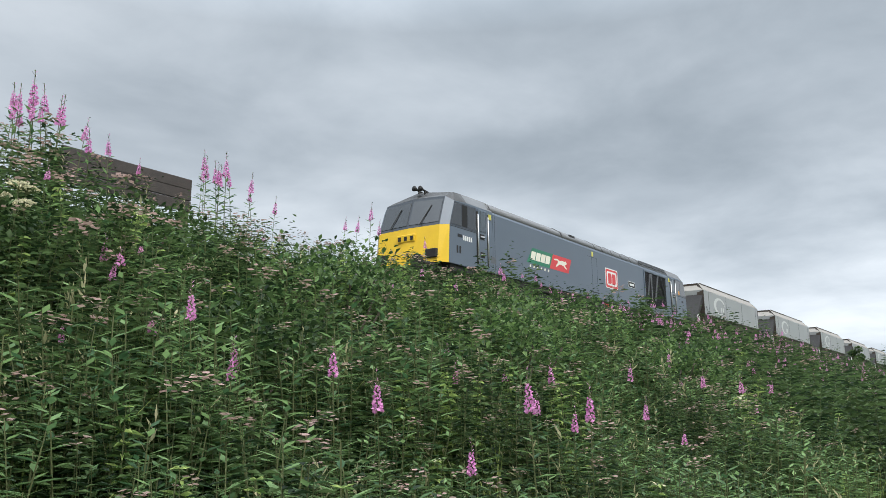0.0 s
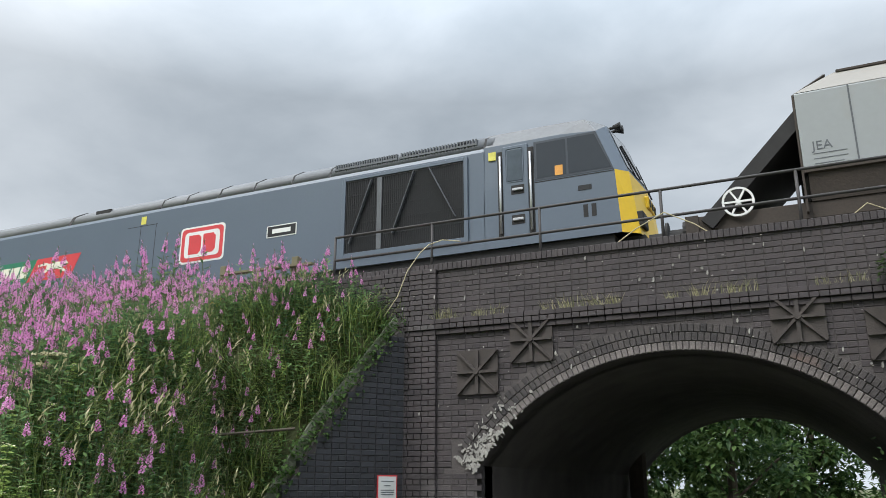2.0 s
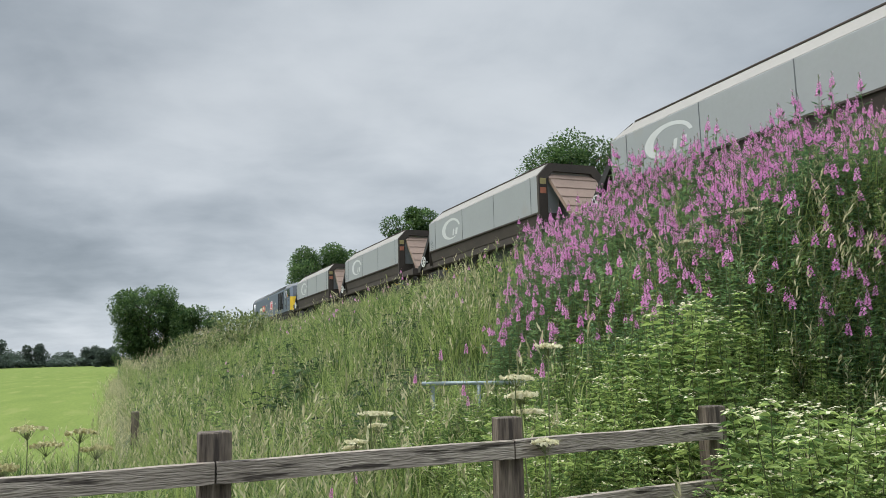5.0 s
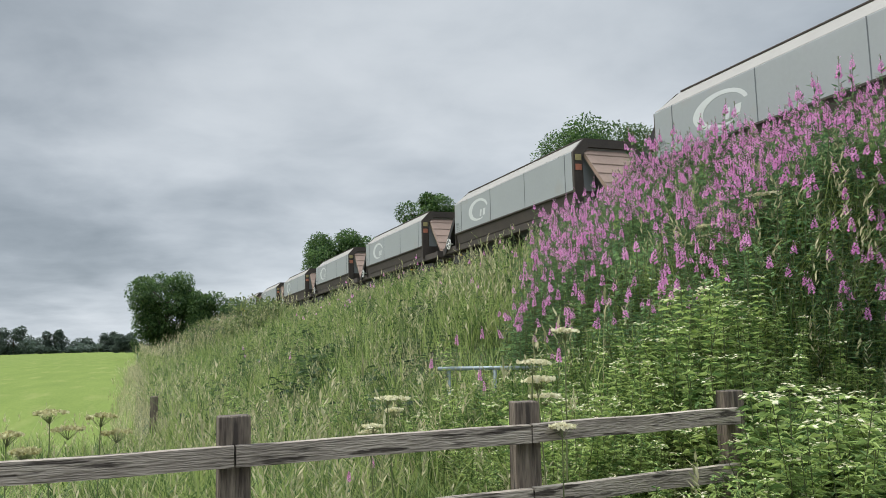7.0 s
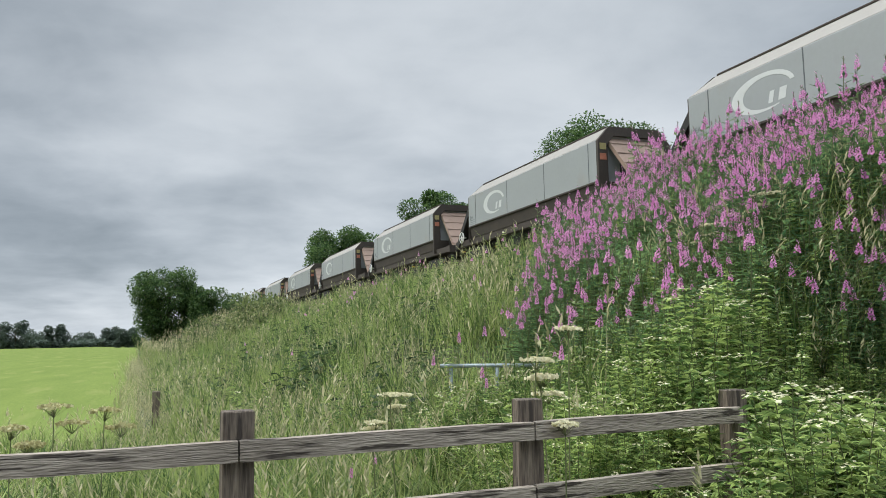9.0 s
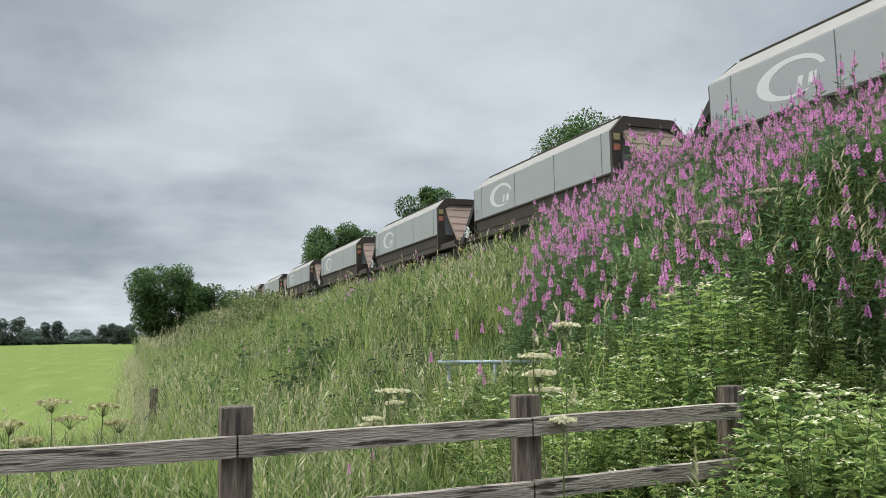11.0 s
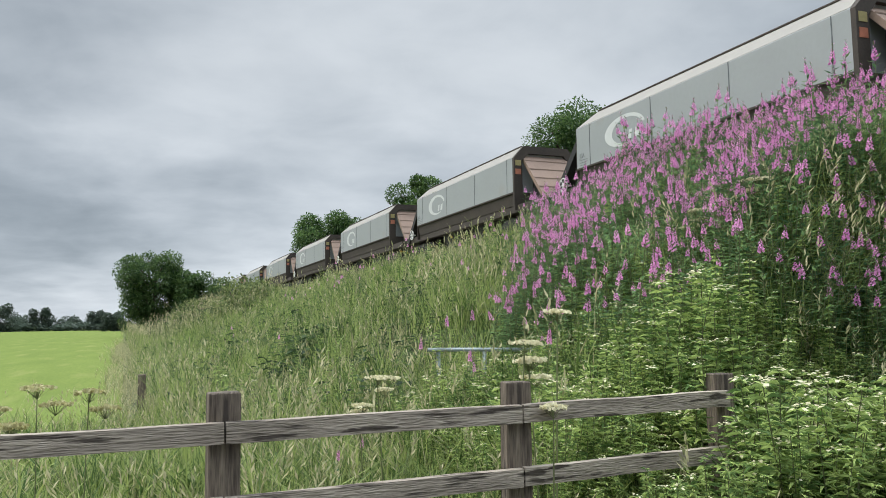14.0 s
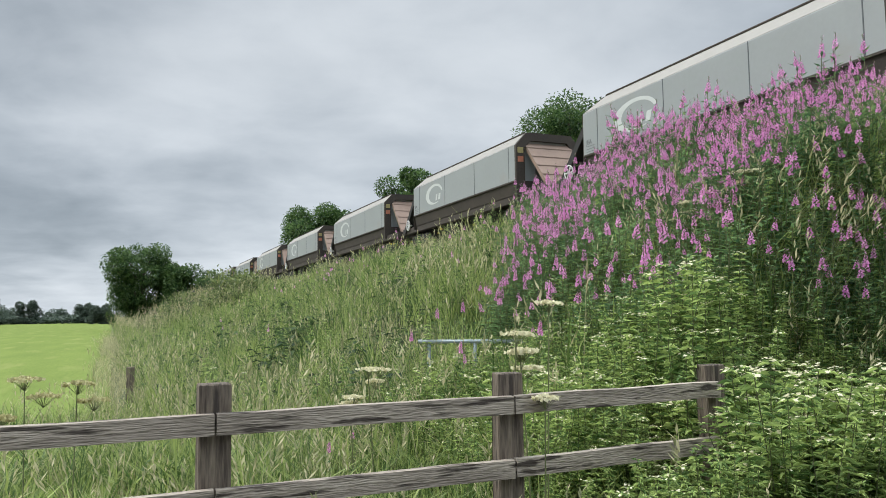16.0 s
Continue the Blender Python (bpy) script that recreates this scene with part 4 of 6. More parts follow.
def motions():
    """The train runs to the left at a nearly even speed."""
    def rows(offset):
        out = []
        for t, slip in ((0.0, 0.0), (1.0, 0.28), (1.5, 0.38), (2.0, 0.42), (2.5, 0.41), (3.0, -0.04), (3.5, -0.14), (4.0, 0.8), (4.5, 0.79), (7.0, 0.73), (7.5, 0.08), (8.0, 0.01),
                        (8.5, 0.65), (9.0, 0.69), (11.5, 0.31), (12.0, 0.21), (12.5, -0.58), (13.0, -0.72), (13.5, -0.16), (14.0, -0.21), (14.5, -0.28), (15.0, -1.12), (15.5, -0.49), (16.0, -0.57)):
            x = START_X - LOCO_V * t + offset + slip
            out.append((t, Matrix.Translation((x, SIDE_Y, RAIL_Z + GRADE * x)) @ pose(0, 0, 0, 0, -math.degrees(math.atan(GRADE)))))
        return out
    walk(LOCO, rows(0.0))
    for k, w in enumerate(WAGONS):
        walk(w, rows(FIRST + PITCH * k))


# ---- brickwork of the bridge face and wing wall ----
CUBE_F = ((0, 1, 3, 2), (4, 6, 7, 5), (0, 4, 5, 1), (2, 3, 7, 6), (0, 2, 6, 4), (1, 5, 7, 3))
BRNG = np.random.default_rng(5)


def unit_brick(w, h, d):
    """A brick lying with its face at y = 0, its front edges a little worn."""
    me = bpy.data.meshes.new("brick")
    b = 0.006
    vs = [(x, y, z) for x in (-w / 2, w / 2) for y in (b, d) for z in (-h / 2, h / 2)]
    vs += [(-w / 2 + b, 0, -h / 2 + b), (w / 2 - b, 0, -h / 2 + b), (w / 2 - b, 0, h / 2 - b), (-w / 2 + b, 0, h / 2 - b)]
    fs = [(8, 9, 10, 11), (0, 4, 9, 8), (4, 5, 10, 9), (5, 1, 11, 10), (1, 0, 8, 11), (0, 1, 3, 2), (4, 6, 7, 5), (0, 2, 6, 4), (1, 5, 7, 3)]
    me.from_pydata(vs, [], fs)
    return me


def lay(parent, spots, size, mat, keep):
    """Bricks at poses: those in the kept stretch as parts, the rest joined."""
    me = unit_brick(*size)
    me.materials.append(mat)
    co = np.empty(len(me.vertices) * 3)
    me.vertices.foreach_get("co", co)
    co = co.reshape(-1, 3)
    polys = [list(p.vertices) for p in me.polygons]
    vs, fs, n = [], [], 0
    count = 0
    for m in spots:
        if keep(m.translation) and count < 290:
            ob = new("brick", me)
            ob.parent, ob.matrix_basis = parent, m
            count += 1
        else:
            r = np.array(m)
            vs.append(co @ r[:3, :3].T + r[:3, 3])
            fs += [[i + n for i in p] for p in polys]
            n += len(co)
    if vs:
        rest = bpy.data.meshes.new("brickwork")
        rest.from_pydata(np.concatenate(vs).tolist(), [], fs)
        rest.materials.append(mat)
        ob = new("brickwork", rest)
        ob.parent = parent
        tagged(ob, kind="stuff")


def build_brickwork():
    jitter = lambda: BRNG.uniform(-0.003, 0.003)
    ch, bl = 0.079, 0.232
    rise = CROWN - SPRING
    R0 = (HALF * HALF + rise * rise) / (2 * rise)
    cz = CROWN - R0
    ringd = 0.36
    face, para, band = [], [], []
    for c in range(0, 64):
        z = 0.0 + ch * (c + 0.5)
        if z > BR_TOP - 0.1:
            break
        step = bl if c % 2 else bl / 2
        for s0, s1, pier in ((BR_L - 1.7, -4.58, True), (-4.58, 2.35, False), (2.35, BR_R + 1.4, True)):
            n = max(1, round((s1 - s0) / step))
            wide = (s1 - s0) / n
            for k in range(n):
                cx = s0 + wide * (k + 0.5)
                inring = (math.hypot(cx - ARCH_X, z - cz) < R0 + ringd + 0.05 and z > SPRING - 0.12) or (ROAD_L < cx < ROAD_R and z <= SPRING)
                if inring:
                    continue
                proud = -0.05 - 0.03 * (z > 3.97) if 3.90 < z < 4.10 else 0.0
                if pier:
                    proud = min(proud, -0.055)
                m = pose(cx, FACE_Y + proud + jitter(), z, 0, BRNG.uniform(-0.3, 0.3), BRNG.uniform(-0.6, 0.6)) @ Matrix.Diagonal((wide / step, 1, 1, 1))
                (face if c % 2 else band).append(m)
    near = lambda v: -5.0 < v.x < 2.4 and v.z > 3.2
    lay(BRIDGE, face, (bl - 0.008, ch - 0.008, 0.13), M["brick"], near)
    lay(BRIDGE, band, (bl / 2 - 0.008, ch - 0.008, 0.13), M["brick"], lambda v: False)
    # coping: bricks on edge
    cope = [pose(BR_L - 1.6 + 0.078 * k, FACE_Y - 0.03 + jitter(), BR_TOP - 0.055) for k in range(int((BR_R + 1.6 - BR_L + 1.6) / 0.078))]
    lay(BRIDGE, cope, (0.074, 0.11, 0.45), M["brick"], lambda v: False)
    # three rings of headers round the arch
    for k in range(3):
        r = R0 + 0.06 + 0.118 * k
        a0 = math.asin(HALF / R0)
        n = int(2 * a0 * r / 0.079)
        ring = []
        for i in range(n):
            a = -a0 + 2 * a0 * (i + 0.5) / n
            ring.append(Matrix.Translation((ARCH_X + r * math.sin(a), FACE_Y - 0.012 + jitter(), cz + r * math.cos(a))) @ pose(0, 0, 0, 0, math.degrees(a)))
        lay(BRIDGE, ring, (0.070, 0.108, 0.4), M["brick_ring"] if k == 0 else M["brick_pale"], lambda v: k == 0)
    # wing wall
    wing = thing("wing_wall", "dark blue brick wing wall sloping down from the bridge", "wall", kind="structure")
    th = radians(30)
    wing.matrix_basis = Matrix.Translation((-5.08, 11.06, 0)) @ pose(0, 0, 0, 0, 0, 60)
    top = lambda s: 4.12 - 1.22 * s if s < 1.3 else 2.53 - 1.6 * (s - 1.3)
    bm = bmesh.new()
    # local x runs from the corner along the wall (negative), face at y = 0
    outline = [(0, -0.2), (0, 4.08)] + [(-s, top(s) - 0.04) for s in (0.4, 0.8, 1.3, 1.8, 2.4)] + [(-2.6, -0.2)]
    slab(bm, outline, 0.012, 0.45)
    bmesh.ops.recalc_face_normals(bm, faces=bm.faces)
    part("wall_core", bm, M["mortar"], wing)
    a, b = [], []
    for c in range(0, 54):
        z = ch * (c + 0.5)
        step = bl if c % 2 else bl / 2
        s = 0.01
        while s < 2.5:
            if z < top(s + step * 0.7) - 0.03:
                (a if c % 2 else b).append(pose(-s - step / 2, jitter() * 0.7, z, 0, 0, BRNG.uniform(-0.6, 0.6)))
            s += step
    lay(wing, a, (bl - 0.008, ch - 0.008, 0.12), M["brick_blue"], lambda v: v.z > 1.2)
    lay(wing, b, (bl / 2 - 0.008, ch - 0.008, 0.12), M["brick_blue"], lambda v: False)
    bm = bmesh.new()
    for s0, s1 in ((0.0, 1.3), (1.3, 2.45)):
        bar(bm, (-s0, 0.14, top(s0) - 0.01), (-s1, 0.14, top(s1) - 0.01), 0.05, 0.28, roll=math.pi / 2)
    part("coping", bm, M["pale_stone"], wing, "mossy pale coping stones")
    # notice: white board, red border, bars for the lines
    sign = thing("notice_board", "white notice with red border fixed to the brick wall", "sign")
    sign.matrix_basis = wing.matrix_basis @ pose(-0.28, -0.03, 1.64)
    for w, h, y, m, nm in ((0.33, 0.47, 0.012, "red", "border"), (0.29, 0.43, 0.006, "white", "board")):
        bm = bmesh.new()
        box(bm, -w / 2, w / 2, y - 0.005, y + 0.004, -h / 2, h / 2)
        part(nm, bm, M[m], sign)
    for z, w in ((0.15, 0.2), (0.09, 0.1), (0.03, 0.22), (0.0, 0.22), (-0.03, 0.2), (-0.1, 0.22), (-0.14, 0.18)):
        bm = bmesh.new()
        box(bm, -w / 2, w / 2, -0.003, 0.0, z - 0.006, z + 0.006)
        part("bar", bm, M["strut"], sign)
    # lime that has run out of the joints of the left haunch
    bm = bmesh.new()
    for k in range(200):
        t = BRNG.random() ** 0.45
        a = -radians(30 + 26 * t ** 0.7)
        r = R0 + BRNG.uniform(-0.02, 0.40) * BRNG.random() ** 0.6
        x, z = ARCH_X + r * math.sin(a), cz + r * math.cos(a) - BRNG.uniform(0, 0.06)
        w, h = BRNG.uniform(0.006, 0.022), BRNG.uniform(0.012, 0.06)
        m = Matrix.Translation((x, FACE_Y - 0.026, z)) @ pose(0, 0, 0, 0, math.degrees(a) + BRNG.uniform(-80, 80))
        q = [bm.verts.new(m @ Vector((dx * w * BRNG.uniform(0.6, 1.2), -0.003 * (abs(dx) < 0.5), dz * h * BRNG.uniform(0.6, 1.2)))) for dx, dz in ((-1, -0.5), (0, -1), (1, -0.6), (0.9, 0.7), (0, 1), (-0.8, 0.5))]
        bm.faces.new(q)
    for k in range(260):
        x, z = BRNG.uniform(-5.4, 2.5), BRNG.uniform(2.6, 4.9)
        if math.hypot(x - ARCH_X, z - cz) < R0 + 0.1:
            continue
        w, h = BRNG.uniform(0.004, 0.018), BRNG.uniform(0.004, 0.014) * (3 if BRNG.random() < 0.25 else 1)
        pr = -0.075 if (x < -4.58 or x > 2.35) else -0.02
        q = [bm.verts.new((x + dx * w, FACE_Y + pr - 0.002, z + dz * h)) for dx, dz in ((-1, -0.6), (0.2, -1), (1, -0.2), (0.6, 1), (-0.7, 0.6))]
        bm.faces.new(q)
    bmesh.ops.recalc_face_normals(bm, faces=bm.faces)
    tagged(link_mesh("lime_bloom", bm, M["lime"], BRIDGE), kind="stuff")


M["brick_ring"] = material("arch_ring_brick", (0.24, 0.21, 0.195), 0.85, dark=(0.045, 0.038, 0.038), scale=2.2, fine=50, amount=0.5, bump=0.4, object_random=0.25)
M["brick_pale"] = material("bleached_brick", (0.105, 0.09, 0.085), 0.85, dark=(0.03, 0.027, 0.028), scale=1.2, fine=50, amount=0.6, bump=0.4, island=0.35,
                           stain=(0.26, 0.16, 0.12), stain_scale=0.8, stain_at=(0.6, 0.75))
M["brick_blue"] = material("blue_brick", (0.05, 0.05, 0.058), 0.6, dark=(0.022, 0.022, 0.026), scale=3, fine=60, amount=0.6, bump=0.3, object_random=0.3)
M["pale_stone"] = material("mossy_coping", (0.24, 0.25, 0.19), 0.9, dark=(0.10, 0.11, 0.07), scale=6, fine=40, bump=0.5)
build_brickwork()


# ---- timber fences, galvanised rail, ropes ----
def build_fence():
    spots = [(-3.86, -1.15), (-3.93, 0.43), (-4.02, 1.99), (-4.18, 3.52)]
    fence = thing("post_and_rail_fence", "weathered grey timber post and rail fence", "fence")
    for i, (x, y) in enumerate(spots):
        bm = bmesh.new()
        box(bm, -0.05, 0.05, -0.072, 0.072, -0.3, 1.235 - 0.015 * i, 0.006)
        bmesh.ops.subdivide_edges(bm, edges=bm.edges, cuts=2)
        for v in bm.verts:
            v.co += Vector((noise.noise(v.co * 3 + Vector((i, 0, 0))), noise.noise(v.co * 3 + Vector((0, i, 5))), 0)) * 0.007
        p = part("post", bm, M["wood_post"], fence)
        p.location, p.rotation_euler = (x - 0.02, y, 0), (0, 0, radians(4 * math.sin(i * 2.1)))
    for i in range(len(spots) - 1):
        (x0, y0), (x1, y1) = spots[i], spots[i + 1]
        for z in (1.04, 0.705):
            bm = bmesh.new()
            n = 8
            prev = None
            for k in range(n + 1):
                t = k / n
                x, y = x0 + (x1 - x0) * t + 0.055, y0 + 0.005 + (y1 - y0 - 0.01) * t
                dz = noise.noise((y * 2.3, z * 3, i)) * 0.008
                ring = [bm.verts.new((x + a, y, z + b + dz)) for a, b in ((-0.019, -0.05), (0.019, -0.048), (0.019, 0.047), (-0.019, 0.05))]
                if prev:
                    for q in range(4):
                        bm.faces.new((prev[q], prev[(q + 1) % 4], ring[(q + 1) % 4], ring[q]))
                else:
                    bm.faces.new(ring[::-1])
                prev = ring
            bm.faces.new(prev)
            bmesh.ops.recalc_face_normals(bm, faces=bm.faces)
            part("rail", bm, M["wood"], fence)
    for name, xs, x_ends in (("embankment_fence", (4.56, 6.04, 7.58, 9.8), (4.3, 7.6)), ("embankment_fence", (-7.12, -8.6), (-8.6, -6.74))):
        f = thing(name, "greenish old timber fence on the embankment top", "fence")
        for x in xs:
            bm = bmesh.new()
            box(bm, x - 0.06, x + 0.06, 10.98, 11.1, ground_z(x, 11.0) - 0.2, 5.36, 0.006)
            part("post", bm, M["wood_green"], f)
        if x_ends[1] > 0:
            for z in (4.95, 5.14, 5.32):
                bm = bmesh.new()
                box(bm, 7.62, 9.86, 10.93, 10.975, z - 0.09, z + 0.09, 0.008)
                part("board", bm, M["iron"], f, "dark tarred board")
        for z in (5.2, 4.85):
            bm = bmesh.new()
            bar(bm, (x_ends[0], 10.96, z), (x_ends[1], 10.96, z - 0.01), 0.1, 0.036, roll=math.pi / 2)
            part("rail", bm, M["wood_green"], f)
    post = thing("fence_post", "lone weathered fence post at the field edge", "post", at=(-13.46, 0.27, 0))
    bm = bmesh.new()
    box(bm, -0.06, 0.06, -0.06, 0.06, -0.2, 0.78, 0.01)
    part("post", bm, M["wood_post"], post)
    g = thing("tube_barrier", "low galvanised steel tube barrier in the grass", "barrier")
    bm = bmesh.new()
    bar(bm, (-8.92, 3.30, 1.215), (-8.2, 4.95, 1.20), 0.048, sides=10)
    part("rail", bm, M["galv"], g, smooth=True)
    for x, y in ((-8.88, 3.42), (-8.66, 3.91), (-8.25, 4.85)):
        bm = bmesh.new()
        bar(bm, (x, y, ground_z(x, y) - 0.2), (x, y, 1.2), 0.048, sides=10)
        part("post", bm, M["galv"], g, smooth=True)
    y = FACE_Y + 0.24
    for pts in ([(-4.85, y, 5.38), (-4.9, y - 0.2, 5.2), (-5.05, y - 0.32, 4.9), (-5.2, y - 0.35, 4.5), (-5.4, y - 0.4, 4.2)],
                [(-4.85, y, 5.38), (-4.6, y - 0.03, 5.42), (-4.3, y, 5.37)],
                [(-1.2, y, 5.4), (-1.6, y - 0.03, 5.2), (-1.9, y - 0.05, 5.0)], [(-1.2, y, 5.4), (-0.8, y - 0.05, 5.16), (-0.6, y - 0.05, 5.0)],
                [(1.6, y, 5.0), (1.3, y - 0.05, 5.15), (1.1, y - 0.05, 5.0)], [(1.7, y, 5.4), (2.3, y - 0.02, 5.36), (2.6, y, 5.38)]):
        r = curve_tube("rope", pts, 0.008, M["rope"], res=1)
        tagged(r, "frayed pale rope hanging from the handrail", "rope", "ropes on the handrail")
    pipe = curve_tube("fallen_branch", [(-7.2, 8.3, 2.3), (-6.6, 8.9, 2.36), (-5.9, 9.5, 2.45)], 0.02, M["bark"], res=1)
    tagged(pipe, "bare dry branch lying by the wing wall", "branch")


M["wood_green"] = material("algae_timber", (0.23, 0.20, 0.12), 0.9, dark=(0.11, 0.10, 0.06), scale=4, fine=50, bump=0.5)
build_fence()


# ---- plants: small templates of triangles, set out over the ground ----
PR = np.random.default_rng(11)


class Plant:
    """Collects triangles with a material number each."""

    def __init__(self):
        self.v, self.f, self.m = [], [], []

    def tri_fan(self, pts, mi):
        b = len(self.v)
        self.v += [tuple(p) for p in pts]
        for k in range(1, len(pts) - 1):
            self.f.append((b, b + k, b + k + 1))
            self.m.append(mi)

    def leaf(self, base, way, length, width, droop, mi, fold=0.3):
        """A pointed leaf of two halves, bent down at its tip."""
        base, way = Vector(base), Vector(way).normalized()
        side = way.cross(Vector((0, 0, 1)))
        side = side.normalized() if side.length > 1e-3 else Vector((1, 0, 0))
        up_ = side.cross(way)
        mid_ = base + way * length * 0.5
        tip = base + way * length + Vector((0, 0, -droop * length))
        b = len(self.v)
        self.v += [tuple(base), tuple(mid_ + side * width / 2 + up_ * fold * width), tuple(tip), tuple(mid_ - side * width / 2 + up_ * fold * width), tuple(mid_ - Vector((0, 0, droop * length * 0.2)))]
        self.f += [(b, b + 1, b + 4), (b + 1, b + 2, b + 4), (b + 2, b + 3, b + 4), (b + 3, b, b + 4)]
        self.m += [mi] * 4

    def quad_leaf(self, base, way, length, width, droop, mi):
        base, way = Vector(base), Vector(way).normalized()
        side = way.cross(Vector((0, 0, 1)))
        side = side.normalized() if side.length > 1e-3 else Vector((1, 0, 0))
        b = len(self.v)
        mid_ = base + way * length * 0.45
        self.v += [tuple(base), tuple(mid_ + side * width / 2), tuple(base + way * length + Vector((0, 0, -droop * length))), tuple(mid_ - side * width / 2)]
        self.f += [(b, b + 1, b + 2), (b, b + 2, b + 3)]
        self.m += [mi] * 2

    def stem(self, a, b_, w, mi):
        a, b_ = Vector(a), Vector(b_)
        n = len(self.v)
        for p, r in ((a, w), (b_, w * 0.5)):
            for k in range(3):
                an = 2.1 * k
                self.v.append((p.x + r * math.cos(an), p.y + r * math.sin(an), p.z))
        for k in range(3):
            k2 = (k + 1) % 3
            self.f += [(n + k, n + k2, n + 3 + k2), (n + k, n + 3 + k2, n + 3 + k)]
            self.m += [mi] * 2

    def blade(self, base, an, height, lean, w, mi):
        bx, by, bz = base
        dx, dy = math.cos(an), math.sin(an)
        px, py = -dy * w / 2, dx * w / 2
        b = len(self.v)
        m1, m2 = lean * 0.3, lean
        self.v += [(bx + px, by + py, bz), (bx - px, by - py, bz),
                   (bx + dx * m1 + px * 0.8, by + dy * m1 + py * 0.8, bz + height * 0.6), (bx + dx * m1 - px * 0.8, by + dy * m1 - py * 0.8, bz + height * 0.6),
                   (bx + dx * m2, by + dy * m2, bz + height)]
        self.f += [(b, b + 1, b + 3), (b, b + 3, b + 2), (b + 2, b + 3, b + 4)]
        self.m += [mi] * 3

    def arrays(self):
        return np.array(self.v, dtype=np.float64), np.array(self.f, dtype=np.int64), np.array(self.m, dtype=np.int64)


def rnd(a, b):
    return float(PR.uniform(a, b))


def willowherb(h, flowers=True, spike=None):
    """0 leaf, 1 stem, 2 pink."""
    p = Plant()
    bx, by = rnd(-0.06, 0.06), rnd(-0.06, 0.06)
    p.stem((0, 0, 0), (bx, by, h), 0.006, 1)
    spike = spike or rnd(0.13, 0.21)
    top = h - (spike if flowers else 0.02)
    n = int(top / 0.033)
    an = rnd(0, 6)
    for k in range(n):
        t = (k + 1) / n
        if t < 0.15:
            continue
        an += 2.4
        z = top * t
        ln = (0.15 if t < 0.8 else 0.15 - 0.3 * (t - 0.8)) * rnd(0.8, 1.15)
        rise = 0.1 + 0.75 * max(0, t - 0.55)
        p.quad_leaf((bx * z / h, by * z / h, z), (math.cos(an), math.sin(an), rise), ln, 0.03, 0.22 * (1.15 - t), 0)
    if flowers:
        n = int(spike / 0.0085)
        for k in range(n):
            t = k / n
            an += 2.4
            z = top + spike * t ** 1.1 * 0.6
            r = 0.027 * (1 - 0.6 * t ** 1.5)
            c = Vector((bx * z / h + r * math.cos(an), by * z / h + r * math.sin(an), z))
            s = 0.0145 * (1.15 - 0.5 * t)
            for q in range(2):
                u = Vector((rnd(-1, 1), rnd(-1, 1), rnd(-1, 1))).normalized()
                w = u.cross(Vector((rnd(-1, 1), rnd(-1, 1), rnd(-1, 1)))).normalized()
                p.tri_fan([c + u * s, c + w * s, c - u * s, c - w * s], 2)
        for k in range(9):
            an += 2.4
            z = top + spike * (0.55 + 0.45 * k / 9)
            p.quad_leaf((bx, by, z), (math.cos(an), math.sin(an), 0.9), 0.03, 0.008, 0, 2 if k % 2 else 1)
    return p.arrays()


def herb(h, head=None, wide=0.055, length=0.15, cheap=False):
    """A nettle-like stem with paired leaves; 0 leaf, 1 stem, 2 head."""
    p = Plant()
    bx, by = rnd(-0.1, 0.1), rnd(-0.1, 0.1)
    p.stem((0, 0, 0), (bx, by, h), 0.0035, 1)
    n = int(h / (0.055 if cheap else 0.075))
    an = rnd(0, 6)
    for k in range(1, n):
        t = (k + 1) / n
        an += 1.57
        z = h * t
        ln = length * rnd(0.75, 1.2) * (1 - 0.5 * max(0, t - 0.6))
        for s in (0, math.pi):
            (p.quad_leaf if cheap else p.leaf)((bx * t, by * t, z), (math.cos(an + s), math.sin(an + s), 0.25 + 0.5 * max(0, t - 0.7)), ln, wide * rnd(0.8, 1.2) * (1 - 0.3 * max(0, t - 0.6)), 0.35, 0)
        if k % 3 == 0 and t > 0.35:
            side = (math.cos(an + 0.8), math.sin(an + 0.8), 0.8)
            for q in range(4):
                b = Vector((bx * t, by * t, z)) + Vector(side) * 0.05 * (q + 1)
                p.quad_leaf(b, (math.cos(an + q * 2), math.sin(an + q * 2), 0.4), 0.07, 0.03, 0.2, 0)
    if head:
        for k in range(head):
            c = Vector((bx + rnd(-0.07, 0.07), by + rnd(-0.07, 0.07), h + rnd(-0.02, 0.045)))
            s = rnd(0.014, 0.026)
            u, w = Vector((s, 0, rnd(-0.3, 0.3) * s)), Vector((0, s, rnd(-0.3, 0.3) * s))
            p.tri_fan([c + u, c + w, c - u, c - w], 2)
    return p.arrays()


